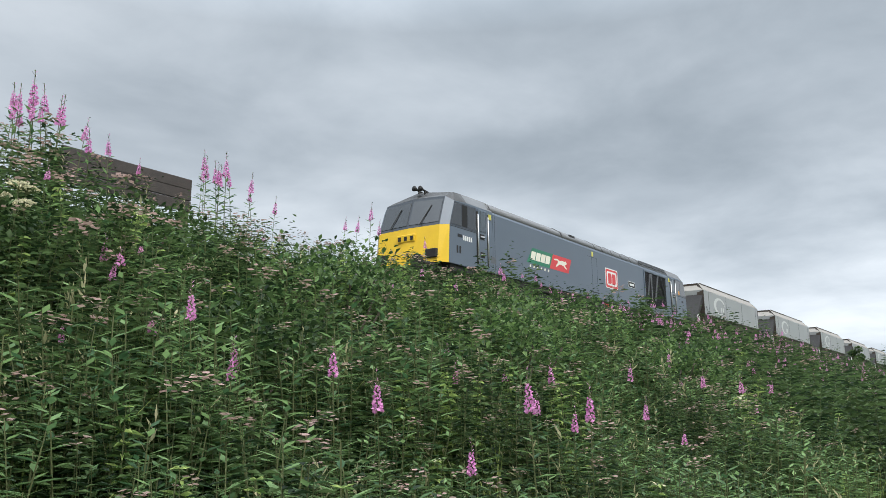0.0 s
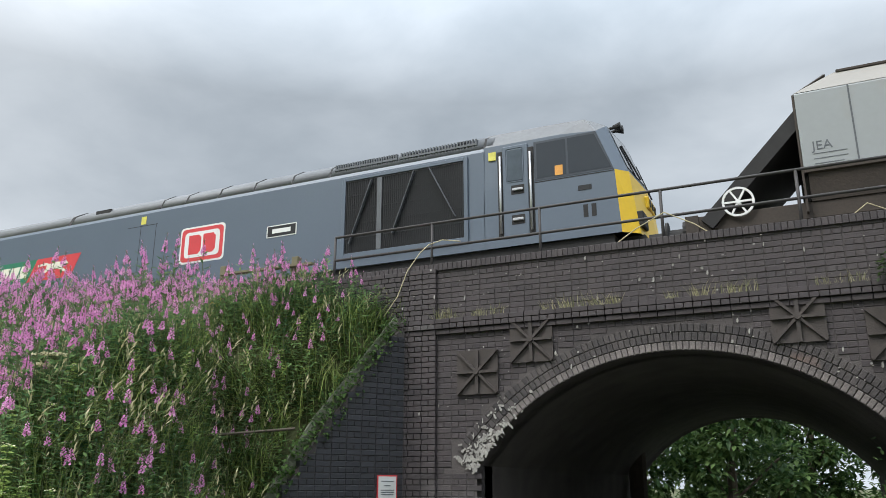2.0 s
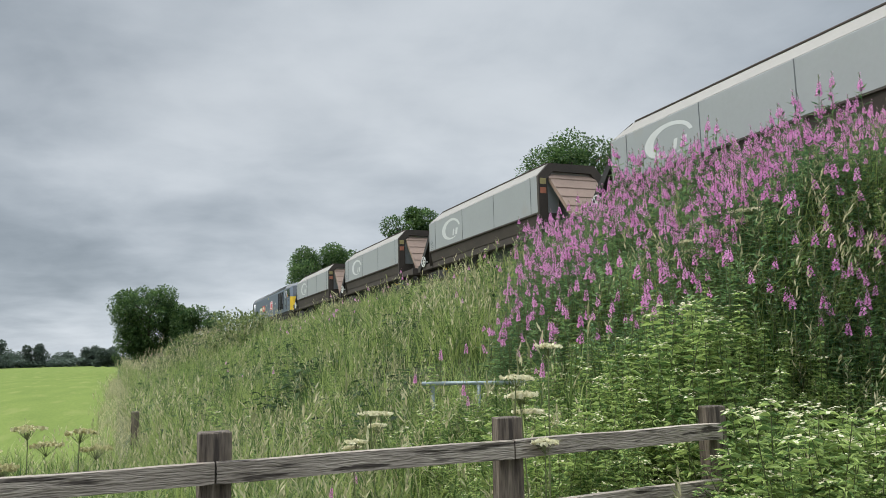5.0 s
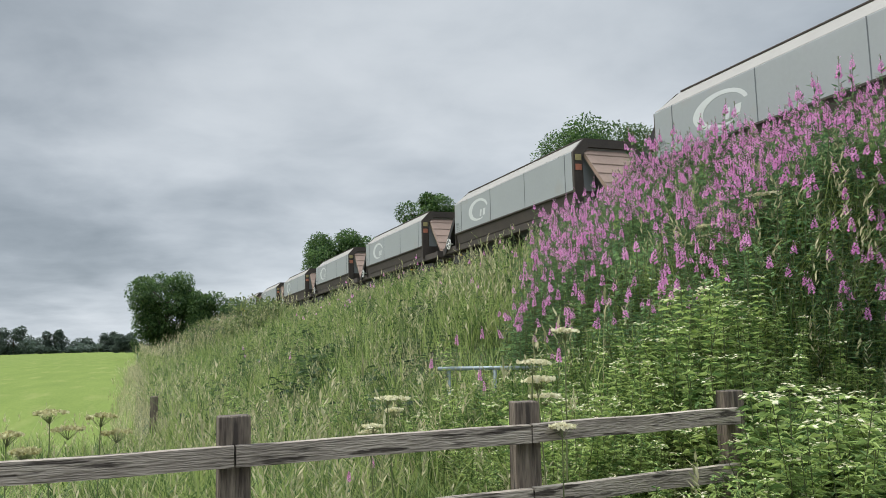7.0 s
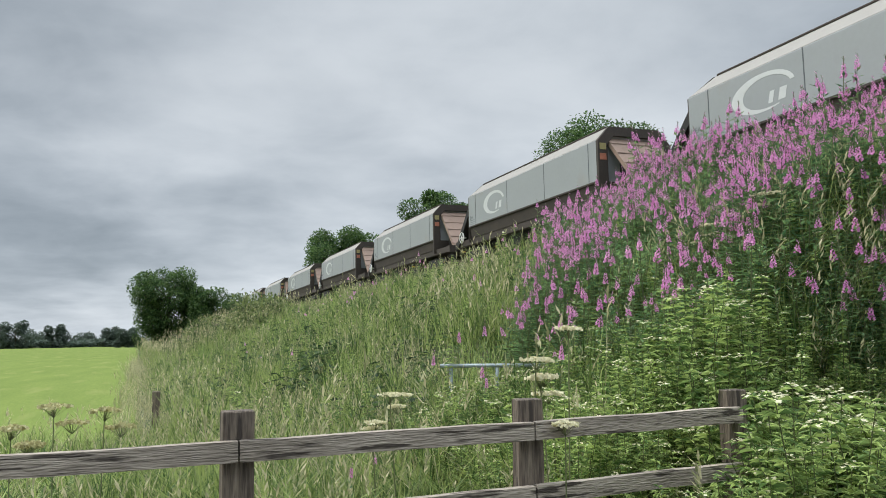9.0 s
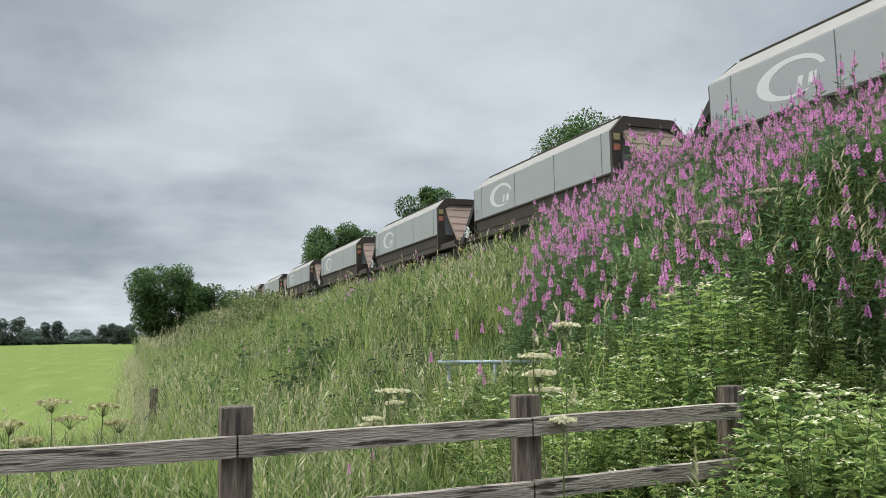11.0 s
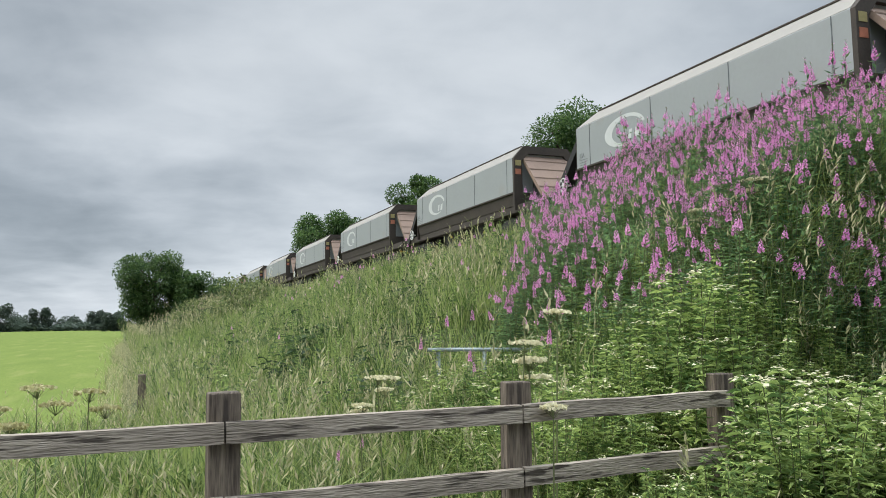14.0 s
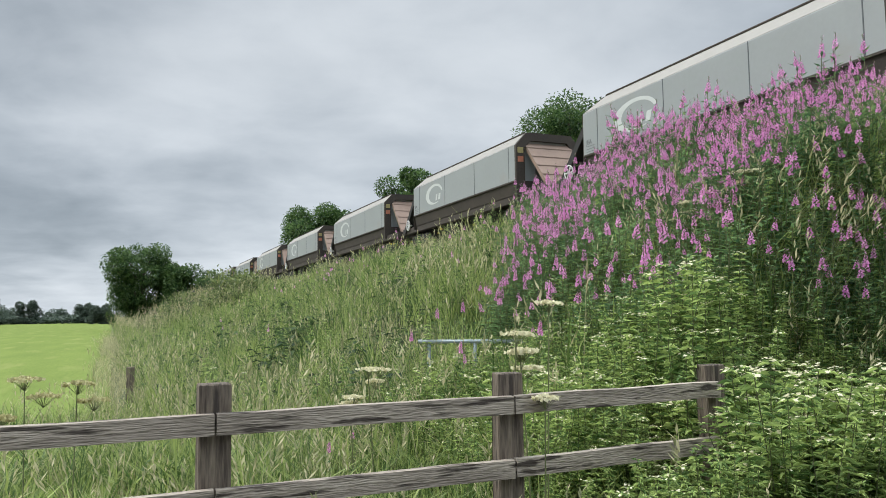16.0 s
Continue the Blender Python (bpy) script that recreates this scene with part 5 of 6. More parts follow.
def hemp_herb(h, head):
    """A stem with whorls of narrow drooping leaves and flat pale bud clusters; 0 leaf, 1 stem, 2 head."""
    p = Plant()
    bx, by = rnd(-0.1, 0.1), rnd(-0.1, 0.1)
    p.stem((0, 0, 0), (bx, by, h), 0.005, 1)
    n = int(h / 0.05)
    an = rnd(0, 6)
    for k in range(3, n + 1):
        t = k / n
        an += 1.57 + rnd(-0.3, 0.3)
        ln = 0.10 * rnd(0.7, 1.2) * (1 - 0.5 * max(0, t - 0.5))
        for s in (0, math.pi):
            for d in (-0.75, 0.0, 0.75):
                w = an + s + d + rnd(-0.2, 0.2)
                p.quad_leaf((bx * t, by * t, h * t), (math.cos(w), math.sin(w), rnd(0.1, 0.8)), ln * rnd(0.7, 1.0), 0.019, rnd(0.15, 0.6), 0)
    for k in range(head):
        c = Vector((bx + rnd(-0.05, 0.05), by + rnd(-0.05, 0.05), h + rnd(0.0, 0.03)))
        s = rnd(0.008, 0.015)
        u, w = Vector((s, 0, rnd(-0.4, 0.4) * s)), Vector((0, s, rnd(-0.4, 0.4) * s))
        p.tri_fan([c + u, c + w, c - u, c - w], 2)
    return p.arrays()


def tuft(n, h, lean, w=0.007, heads=0):
    """A grass tuft; 0 blades, 1 dry stems and seed heads."""
    p = Plant()
    for k in range(n):
        an = rnd(0, 6.28)
        p.blade((rnd(-0.09, 0.09), rnd(-0.09, 0.09), 0), an, h * rnd(0.5, 1.1), lean * rnd(0.2, 1.3), w, 0)
    for k in range(heads):
        an, l_, hh = rnd(0, 6.28), lean * rnd(0.2, 0.9), h * rnd(1.1, 1.5)
        bx, by = rnd(-0.08, 0.08), rnd(-0.08, 0.08)
        p.blade((bx, by, 0), an, hh, l_, 0.004, 1)
        tip = Vector((bx + l_ * math.cos(an), by + l_ * math.sin(an), hh))
        for q in range(5):
            a2 = rnd(0, 6.28)
            p.quad_leaf(tip - Vector((0, 0, 0.03 * q)), (math.cos(a2) * 0.5 + 0.4 * math.cos(an), math.sin(a2) * 0.5 + 0.4 * math.sin(an), 0.8), 0.08, 0.017, 0, 1)
    return p.arrays()


def ground_clump(n, r, leaf, mi=0):
    p = Plant()
    for k in range(n):
        a, e = rnd(0, 6.28), rnd(0.05, 1.3)
        d = r * rnd(0.3, 1.0)
        b = (d * math.cos(a) * math.cos(e), d * math.sin(a) * math.cos(e), d * math.sin(e) * 1.1)
        p.quad_leaf(b, (math.cos(a + rnd(-1, 1)), math.sin(a + rnd(-1, 1)), rnd(-0.1, 0.5)), leaf * rnd(0.7, 1.3), leaf * 0.55, 0.3, mi)
    return p.arrays()


def set_out(name, templates, mats, places, label, category, kind="stuff"):
    """One mesh of many plants. places: rows of template, x, y, z, size, turn, lean, lean direction."""
    vs, fs, ms, n = [], [], [], 0
    pl = np.array(places, dtype=np.float64)
    for k, (v, f, m) in enumerate(templates):
        rows = pl[pl[:, 0] == k]
        if not len(rows):
            continue
        s, a, ln, la = rows[:, 4], rows[:, 5], rows[:, 6], rows[:, 7]
        c, si = np.cos(a) * s, np.sin(a) * s
        x = v[None, :, 0] * c[:, None] - v[None, :, 1] * si[:, None]
        y = v[None, :, 0] * si[:, None] + v[None, :, 1] * c[:, None]
        z = v[None, :, 2] * s[:, None]
        x = x + z * (ln * np.cos(la))[:, None] + rows[:, 1][:, None]
        y = y + z * (ln * np.sin(la))[:, None] + rows[:, 2][:, None]
        z = z * (1 - 0.4 * ln[:, None] ** 2) + rows[:, 3][:, None]
        vs.append(np.stack([x, y, z], 2).reshape(-1, 3))
        off = n + np.arange(len(rows))[:, None, None] * len(v)
        fs.append((f[None] + off).reshape(-1, 3))
        ms.append(np.tile(m, len(rows)))
        n += len(rows) * len(v)
    v, f, m = np.concatenate(vs), np.concatenate(fs), np.concatenate(ms)
    me = bpy.data.meshes.new(name)
    me.vertices.add(len(v))
    me.vertices.foreach_set("co", v.astype(np.float32).ravel())
    me.loops.add(len(f) * 3)
    me.loops.foreach_set("vertex_index", f.astype(np.int32).ravel())
    me.polygons.add(len(f))
    me.polygons.foreach_set("loop_start", (np.arange(len(f)) * 3).astype(np.int32))
    for mt in mats:
        me.materials.append(mt)
    me.polygons.foreach_set("material_index", m.astype(np.int32))
    me.update(calc_edges=True)
    ob = new(name, me)
    return tagged(ob, label, category, kind=kind)


MOUNDS = [(3.4, 10.0, 1.0, 0.85), (4.3, 9.2, 1.1, 0.8), (2.7, 10.2, 0.8, 0.9), (5.6, 9.4, 0.95, 0.6), (4.7, 7.6, 1.0, 0.85), (6.7, 8.0, 1.05, 0.75), (8.0, 9.0, 1.0, 0.6),
          (8.7, 6.6, 1.2, 0.8), (6.4, 5.5, 0.9, 0.85), (10.3, 8.2, 1.2, 0.6), (9.9, 5.0, 1.15, 0.85), (12.3, 6.4, 1.3, 0.7), (13.6, 8.6, 1.2, 0.55), (3.5, 8.2, 0.85, 0.9), (16.5, 7.4, 1.4, 0.6),
          (15.0, 5.0, 1.3, 0.7), (19.5, 6.0, 1.5, 0.7)]


def clear_of_lane(x, y):
    """True where plants may grow: off the lane, off the track, not at the eye."""
    if y > 11.45 or (-3.3 < x < 1.9 and y < 26):
        return False
    if x < -3.3 and y > 9.2 and x > wing_x(y) - 0.2:
        return False
    if x > 2 and any(math.hypot(x - bx, y - by) < br * 0.75 for bx, by, br, _ in MOUNDS):
        return False
    if x > 0 and math.hypot(x - 1.4, y - 0.3) < 3.4:
        return False
    if x < 0 and math.hypot(x, y) < 3.4:
        return False
    return True


def crest(x, y):
    """Plants stay low where the shoulder of the bank dries out."""
    if x < -19:
        return 1 - 0.72 * smooth(8.0, 10.2, y)
    if x < -7.4:
        return 1 + smooth(8.3, 10.4, y) * (0.36 * smooth(7.4, 9.6, -x) - 1.08 * smooth(13.5, 19, -x))
    if x > 9:
        return 1 - 0.35 * smooth(8.0, 10.6, y)
    return 1.0


def scatter(count, xr, yr, accept, kinds, size, lean=0.12, sink=0.03):
    out = []
    tries = 0
    while len(out) < count and tries < count * 12:
        tries += 1
        x, y = rnd(*xr), rnd(*yr)
        if not clear_of_lane(x, y) or rnd(0, 1) > accept(x, y):
            continue
        out.append((kinds[int(PR.integers(len(kinds)))], x, y, ground_z(x, y) - sink, rnd(*size) * (0.58 + 0.84 * patch(x, y, 0.8, 1.3)) * crest(x, y), rnd(0, 6.28), abs(float(PR.normal(0, lean))), rnd(0, 6.28)))
    return out


def patch(x, y, s, seed):
    return noise.noise((x * s, y * s, seed)) * 0.5 + 0.5


def willow_zone(x, y):
    """Where the willowherb stands thick, left of the bridge."""
    edge = -20.0 + (11 - y) * 1.75
    k = smooth(edge - 1.5, edge + 1.0, x) * (1 - smooth(-5.7, -5.2, x)) * smooth(3.6, 5.0, y)
    return k


def plant_all():
    wm = [M["leaf_willow"], M["stem"], M["pink"]]
    wt = [willowherb(rnd(1.05, 1.4)) for _ in range(6)] + [willowherb(rnd(0.8, 1.1), False) for _ in range(4)]
    flowering, plain = [0, 1, 2, 3, 4, 5], [6, 7, 8, 9]
    rows = scatter(1050, (-22, -5.5), (3.4, 11.4), lambda x, y: willow_zone(x, y) * (0.15 + 0.85 * smooth(0.35, 0.6, patch(x, y, 0.5, 2.0) + 0.25 * smooth(8, 11, y))), flowering, (0.8, 1.08))
    rows += scatter(2300, (-22, -5.4), (3.4, 11.4), lambda x, y: willow_zone(x, y), plain, (0.8, 1.1))
    rows += scatter(1000, (-19, -6.4), (9.0, 11.4), lambda x, y: smooth(-19, -15, x), flowering, (0.62, 0.88))
    # right of the bridge: scattered, thick along the far crest
    rows += scatter(14, (3.2, 14), (2.6, 9), lambda x, y: 0.6, flowering, (0.8, 1.05))
    rows += scatter(900, (2.8, 18), (2.0, 9), lambda x, y: (0.25 + 0.75 * smooth(0.45, 0.6, patch(x, y, 0.4, 9.0))) * (1 - 0.6 * smooth(4.5, 7, y)), plain, (0.95, 1.35))
    rows += scatter(750, (15, 75), (5.5, 10.4), lambda x, y: smooth(5, 9, y) * smooth(14, 21, x), flowering, (0.95, 1.25))
    rows += scatter(170, (3.0, 8.5), (2.3, 4.6), lambda x, y: smooth(0.4, 0.6, patch(x, y, 0.6, 14.0)), plain, (1.05, 1.45))
    rows += scatter(70, (12, 40), (3, 8.5), lambda x, y: smooth(0.5, 0.65, patch(x, y, 0.3, 4.0)), flowering, (0.8, 1.1))
    rows += scatter(60, (-34, -12), (3, 9), lambda x, y: smooth(0.55, 0.7, patch(x, y, 0.35, 6.0)), flowering, (0.6, 0.85))
    rows += scatter(430, (-8.6, -5.3), (6.0, 11.2), lambda x, y: 1.0, plain, (0.75, 1.1))
    rows += scatter(300, (-10.5, -6.4), (4.0, 8.0), lambda x, y: smooth(0.35, 0.6, patch(x, y, 0.6, 17.0)), flowering, (0.7, 1.0))
    rows += scatter(60, (-8.0, -5.6), (7.0, 11.0), lambda x, y: 1.0, flowering, (0.7, 0.9))
    set_out("willowherb_stand", wt, wm, rows, "dense stand of pink-flowered rosebay willowherb on the bank", "willowherb")

    hm = [M["leaf_herb"], M["stem"], M["dull_pink"]]
    ht = [herb(rnd(0.8, 1.1), None, 0.042, 0.11, True) for _ in range(4)] + [herb(rnd(0.95, 1.2), 14, 0.042, 0.11, True) for _ in range(3)] + [herb(rnd(0.8, 1.1), None, 0.07, 0.17, True) for _ in range(4)]
    right = lambda x, y: 1.0 if y > 2.0 + 0.05 * max(0, x - 4) else 0.0
    rows = scatter(1900, (1.9, 15), (1.8, 11.4), right, [0, 1, 2, 3, 0, 1, 4, 5, 6], (0.75, 1.15))
    rows += scatter(1700, (15, 60), (1.5, 11.4), lambda x, y: 1, [7, 8, 9, 10, 7, 8, 9, 10, 5], (1.0, 1.6))
    rows += scatter(450, (60, 160), (1.5, 11.4), lambda x, y: 1, [7, 8, 9, 10], (1.6, 2.6))
    rows += scatter(160, (-80, -48), (1.5, 6.5), lambda x, y: 1, [4, 5, 6], (1.0, 1.5))
    set_out("herb_growth", ht, hm, rows, "tangled nettles and agrimony covering the bank", "undergrowth")
    hm2 = [M["leaf_lush"], M["stem"], M["umbel"]]
    ht2 = [hemp_herb(rnd(0.85, 1.1), 12) for _ in range(4)] + [hemp_herb(rnd(0.7, 0.95), 0) for _ in range(3)]
    lush = lambda x, y: smooth(-9.5, -6.5, x) * (1 - smooth(4.4, 6.2, y + 0.25 * (x + 6)))
    rows = scatter(1150, (-10, -4.3), (2.4, 7), lush, [0, 1, 2, 3, 4, 5, 6], (0.42, 0.72), 0.28)
    rows += scatter(480, (-5.6, -3.75), (2.6, 7.5), lambda x, y: 1.0 if x < -4.25 or y > 3.3 else 0.0, [0, 1, 4, 5, 6], (0.7, 1.1), 0.28)
    rows += scatter(230, (-3.9, -3.3), (3.35, 6.0), lambda x, y: 1.0, [0, 1, 4, 5, 6], (0.85, 1.2), 0.28)
    rows += scatter(700, (-46, -8), (1.2, 10.6), lambda x, y: smooth(0.46, 0.58, patch(x, y, 0.7, 12.0)), [4, 5, 6, 4, 5, 6, 1], (0.6, 1.0))
    rows += scatter(100, (2.4, 18), (2.2, 10.8), lambda x, y: smooth(0.45, 0.6, patch(x, y, 0.55, 31.0)), [4, 5, 6, 4, 5, 6, 0], (0.95, 1.4))
    rows += scatter(330, (-7.6, -5.2), (5.0, 11.0), lambda x, y: 1.0, [4, 5, 6, 0], (0.5, 0.85), 0.28)
    rows += scatter(110, (-3.88, -3.4), (2.15, 3.5), lambda x, y: 1.0, [4, 5, 6, 0], (0.6, 0.78))
    set_out("lush_herbs", ht2, hm2, rows, "lush green agrimony with cream flower heads beside the fence", "undergrowth")

    gm = [M["grass"], M["straw"]]
    gt = [tuft(18, 0.55, 0.38, 0.012) for _ in range(4)] + [tuft(11, 0.55, 0.4, 0.012, heads=2) for _ in range(3)] + [tuft(14, 0.35, 0.28, 0.010) for _ in range(2)] + [tuft(13, 0.5, 0.55, 0.024) for _ in range(2)]
    bank = lambda x, y: (1 - 0.9 * willow_zone(x, y)) * (1 - 0.85 * smooth(8.2, 9.4, y) * smooth(17, 23, -x))
    rows = scatter(2700, (-42, -6), (0.4, 11.4), lambda x, y: bank(x, y) * (0.06 + 0.94 * smooth(0.44, 0.54, patch(x, y, 0.9, 21.0))), [0, 1, 2, 3, 0, 1, 2, 3, 5, 6], (0.7, 1.6), 0.35)
    rows += scatter(1900, (-90, -42), (0.4, 11.4), bank, [0, 1, 4, 5], (1.3, 2.0), 0.25)
    rows += scatter(700, (-200, -90), (0.4, 11.4), lambda x, y: 1, [0, 1, 4, 5], (2.0, 3.2), 0.25)
    rows += scatter(2100, (-13.5, -3.5), (-2.4, 3.6), lambda x, y: 0.35 + 0.65 * smooth(-0.8, 0.5, y) if x < -4.4 or y > -1.6 else 0.3, [0, 1, 2, 3, 4, 5, 7, 8], (0.6, 1.0), 0.3)
    rows += scatter(500, (2, 40), (1.4, 11), lambda x, y: 0.5, [0, 1, 4, 5], (0.9, 1.3), 0.3)
    rows += scatter(900, (-8.2, -5.2), (5.5, 11.2), lambda x, y: 1.0, [0, 1, 2, 3, 4, 5], (0.8, 1.3), 0.35)
    rows += scatter(90, (-15.5, -10.5), (4.6, 7.4), lambda x, y: 1 - willow_zone(x, y), [5, 6, 4], (1.2, 1.6), 0.15)
    rows += scatter(260, (-9.5, -4.1), (-1.8, 3.0), lambda x, y: smooth(0.45, 0.6, patch(x, y, 1.1, 3.0)), [9, 10], (0.75, 1.2), 0.35)
    set_out("bank_grass", gt, gm, rows, "long green grass with seed heads on the bank", "grass")
    sm = [M["straw"], M["straw"]]
    rows = scatter(2600, (-75, -17), (8.0, 11.4), lambda x, y: smooth(8.0, 9.4, y) * smooth(-17, -24, x), [4, 5, 6, 0], (0.75, 1.2), 0.3)
    rows += scatter(200, (-13, -4.2), (-2.4, 3.0), lambda x, y: 0.9, [4, 5, 6, 0], (0.6, 0.95), 0.35)
    rows += scatter(420, (-60, -12), (-0.4, 1.0), lambda x, y: 0.8, [4, 5, 6], (0.6, 1.0), 0.35)
    rows += scatter(380, (-40, -7), (1.0, 9.6), lambda x, y: smooth(0.48, 0.6, patch(x, y, 0.6, 8.0)), [4, 5, 6], (0.8, 1.15), 0.3)
    rows += scatter(70, (2.0, 3.4), (8.0, 10.8), lambda x, y: 1.0, [4, 5, 6], (1.3, 1.9), 0.4)
    rows += scatter(36, (2.5, 14), (2.5, 10.8), lambda x, y: 1.0, [4, 5, 6], (1.2, 1.6), 0.4)
    set_out("dry_grass", gt, sm, rows, "straw-coloured dry grass along the bank", "grass")
    cm = [M["leaf_bramble"]]
    ct = [ground_clump(46, 0.36, 0.1), ground_clump(40, 0.4, 0.12), ground_clump(44, 0.3, 0.085)]
    rows = scatter(1500, (1.9, 22), (1.6, 11.4), right, [0, 1, 2], (0.8, 1.3))
    rows += scatter(250, (-12, -4.4), (2.6, 11.2), lambda x, y: 0.7, [0, 1, 2], (0.6, 0.9))
    rows += scatter(50, (-7.4, -5.2), (6.8, 11.2), lambda x, y: 1.0, [0, 1, 2], (0.6, 0.9))
    rows += scatter(600, (22, 90), (1.6, 11.4), lambda x, y: 1.0, [0, 1, 2], (1.2, 2.2))
    rows += scatter(1500, (-60, -9), (0.8, 10.5), lambda x, y: smooth(0.47, 0.58, patch(x, y, 0.6, 5.0)), [0, 1, 2], (0.75, 1.25))
    rows += scatter(620, (-46, -9), (0.8, 10.2), lambda x, y: (1 - smooth(0.42, 0.5, patch(x, y, 0.9, 21.0))) * (1 - willow_zone(x, y)), [0, 1, 2], (1.1, 1.7))
    set_out("low_growth", ct, cm, rows, "low bramble and dock leaves over the ground", "undergrowth")


def plant_ragwort():
    gm_ = [M["leaf_herb"], M["stem"], M["gold"]]
    gt_ = [herb(rnd(0.9, 1.15), 34, 0.04, 0.1) for _ in range(3)]
    rows = scatter(14, (-10.5, -7.8), (9.9, 11.0), lambda x, y: 1, [0, 1, 2], (0.55, 0.7))
    rows += scatter(30, (-27, -18), (8.8, 11.0), lambda x, y: 1, [0, 1, 2], (0.7, 1.0))
    set_out("ragwort", gt_, gm_, rows, "yellow-flowered ragwort along the top of the bank", "ragwort")


M["leaf_lush"] = leafmat("lush_herb_leaves", (0.40, 0.50, 0.16), (0.10, 0.175, 0.05))
plant_all()
plant_ragwort()


# ---- bushes, trees ----
def leaf_cloud(p, centre, radii, count, leaf, mi=0, lumps=2.2, seed=0.0, hollow=0.55, rough=1.0):
    """Leaves through the outer part of an uneven, lumpy volume."""
    c = Vector(centre)
    for k in range(count):
        d = Vector(PR.normal(0, 1, 3)).normalized()
        n = 1 + rough * 0.34 * noise.noise(d * lumps + Vector((seed, seed * 0.7, 0))) + rough * 0.18 * noise.noise(d * lumps * 3 + Vector((seed, 0, 9)))
        r = n * (hollow + (1 - hollow) * rnd(0, 1) ** 0.5)
        pos = c + Vector((d.x * radii[0], d.y * radii[1], d.z * radii[2])) * r
        way = (d * 0.8 + Vector(PR.normal(0, 0.6, 3)))
        way.z += 0.1
        p.quad_leaf(pos, way, leaf * rnd(0.7, 1.4), leaf * 0.62, 0.25, mi)


def mesh_from(plant, name, mats, parent=None, label=""):
    v, f, m = plant.arrays()
    me = bpy.data.meshes.new(name)
    me.from_pydata(v.tolist(), [], f.tolist())
    for mt in mats:
        me.materials.append(mt)
    me.polygons.foreach_set("material_index", m.astype(np.int32))
    ob = new(name, me)
    ob.parent = parent
    if label:
        tagged(ob, label)
    return ob


def build_bush(at, radii, count, leaf, mat, label, heads=None, name="bush"):
    b = thing(name, label, name.replace("_", " "), "bushes on the bank", at=at)
    bm = bmesh.new()
    for k in range(6):
        a = k * 1.05
        bar(bm, (0.05 * math.cos(a), 0.05 * math.sin(a), -0.25), (radii[0] * 0.6 * math.cos(a), radii[1] * 0.6 * math.sin(a), radii[2] * 1.0), 0.025, sides=5)
    part("woody_base", bm, M["bark"], b)
    p = Plant()
    leaf_cloud(p, (0, 0, radii[2] * 0.55), radii, count, leaf, 0, 2.2, at[0] * 3.1 + at[1], 0.45)
    mesh_from(p, "foliage", [mat], b)
    return b


def build_tree(name, at, height, spread, clusters, leaves, leaf, label, seed, low=0.25, mat="leaf_tree"):
    t = thing(name, label, "tree", "trees beside the railway", at=at)
    r = np.random.default_rng(seed)
    bm = bmesh.new()
    bar(bm, (0, 0, -0.3), (0, 0, height * 0.35), height * 0.05, sides=8)
    bar(bm, (0, 0, height * 0.33), (0.05 * height, 0.02 * height, height * 0.75), height * 0.032, sides=7)
    part("trunk", bm, M["bark"], t)
    p = Plant()
    bm = bmesh.new()
    for k in range(clusters):
        u = (k + 0.5) / clusters
        z = height * (low + (1 - low) * u * 0.93)
        env = math.sqrt(1 - ((u - 0.4) / 0.68) ** 2)
        a = k * 2.399 + r.uniform(-0.5, 0.5)
        d = spread * env * r.uniform(0.3, 0.8)
        c = Vector((d * math.cos(a), d * math.sin(a), z))
        q = spread * r.uniform(0.2, 0.34) * (0.75 + 0.4 * env)
        bar(bm, (0, 0, max(0.2, z - d * 0.8)), c, height * 0.014, sides=5)
        leaf_cloud(p, c, (q, q, q * 0.8), int(leaves * 1.75), leaf * 0.95, 0, 2.4, seed + k, 0.35, 0.5)
    part("limb_set", bm, M["bark"], t)
    mesh_from(p, "crown", [M[mat]], t)
    return t


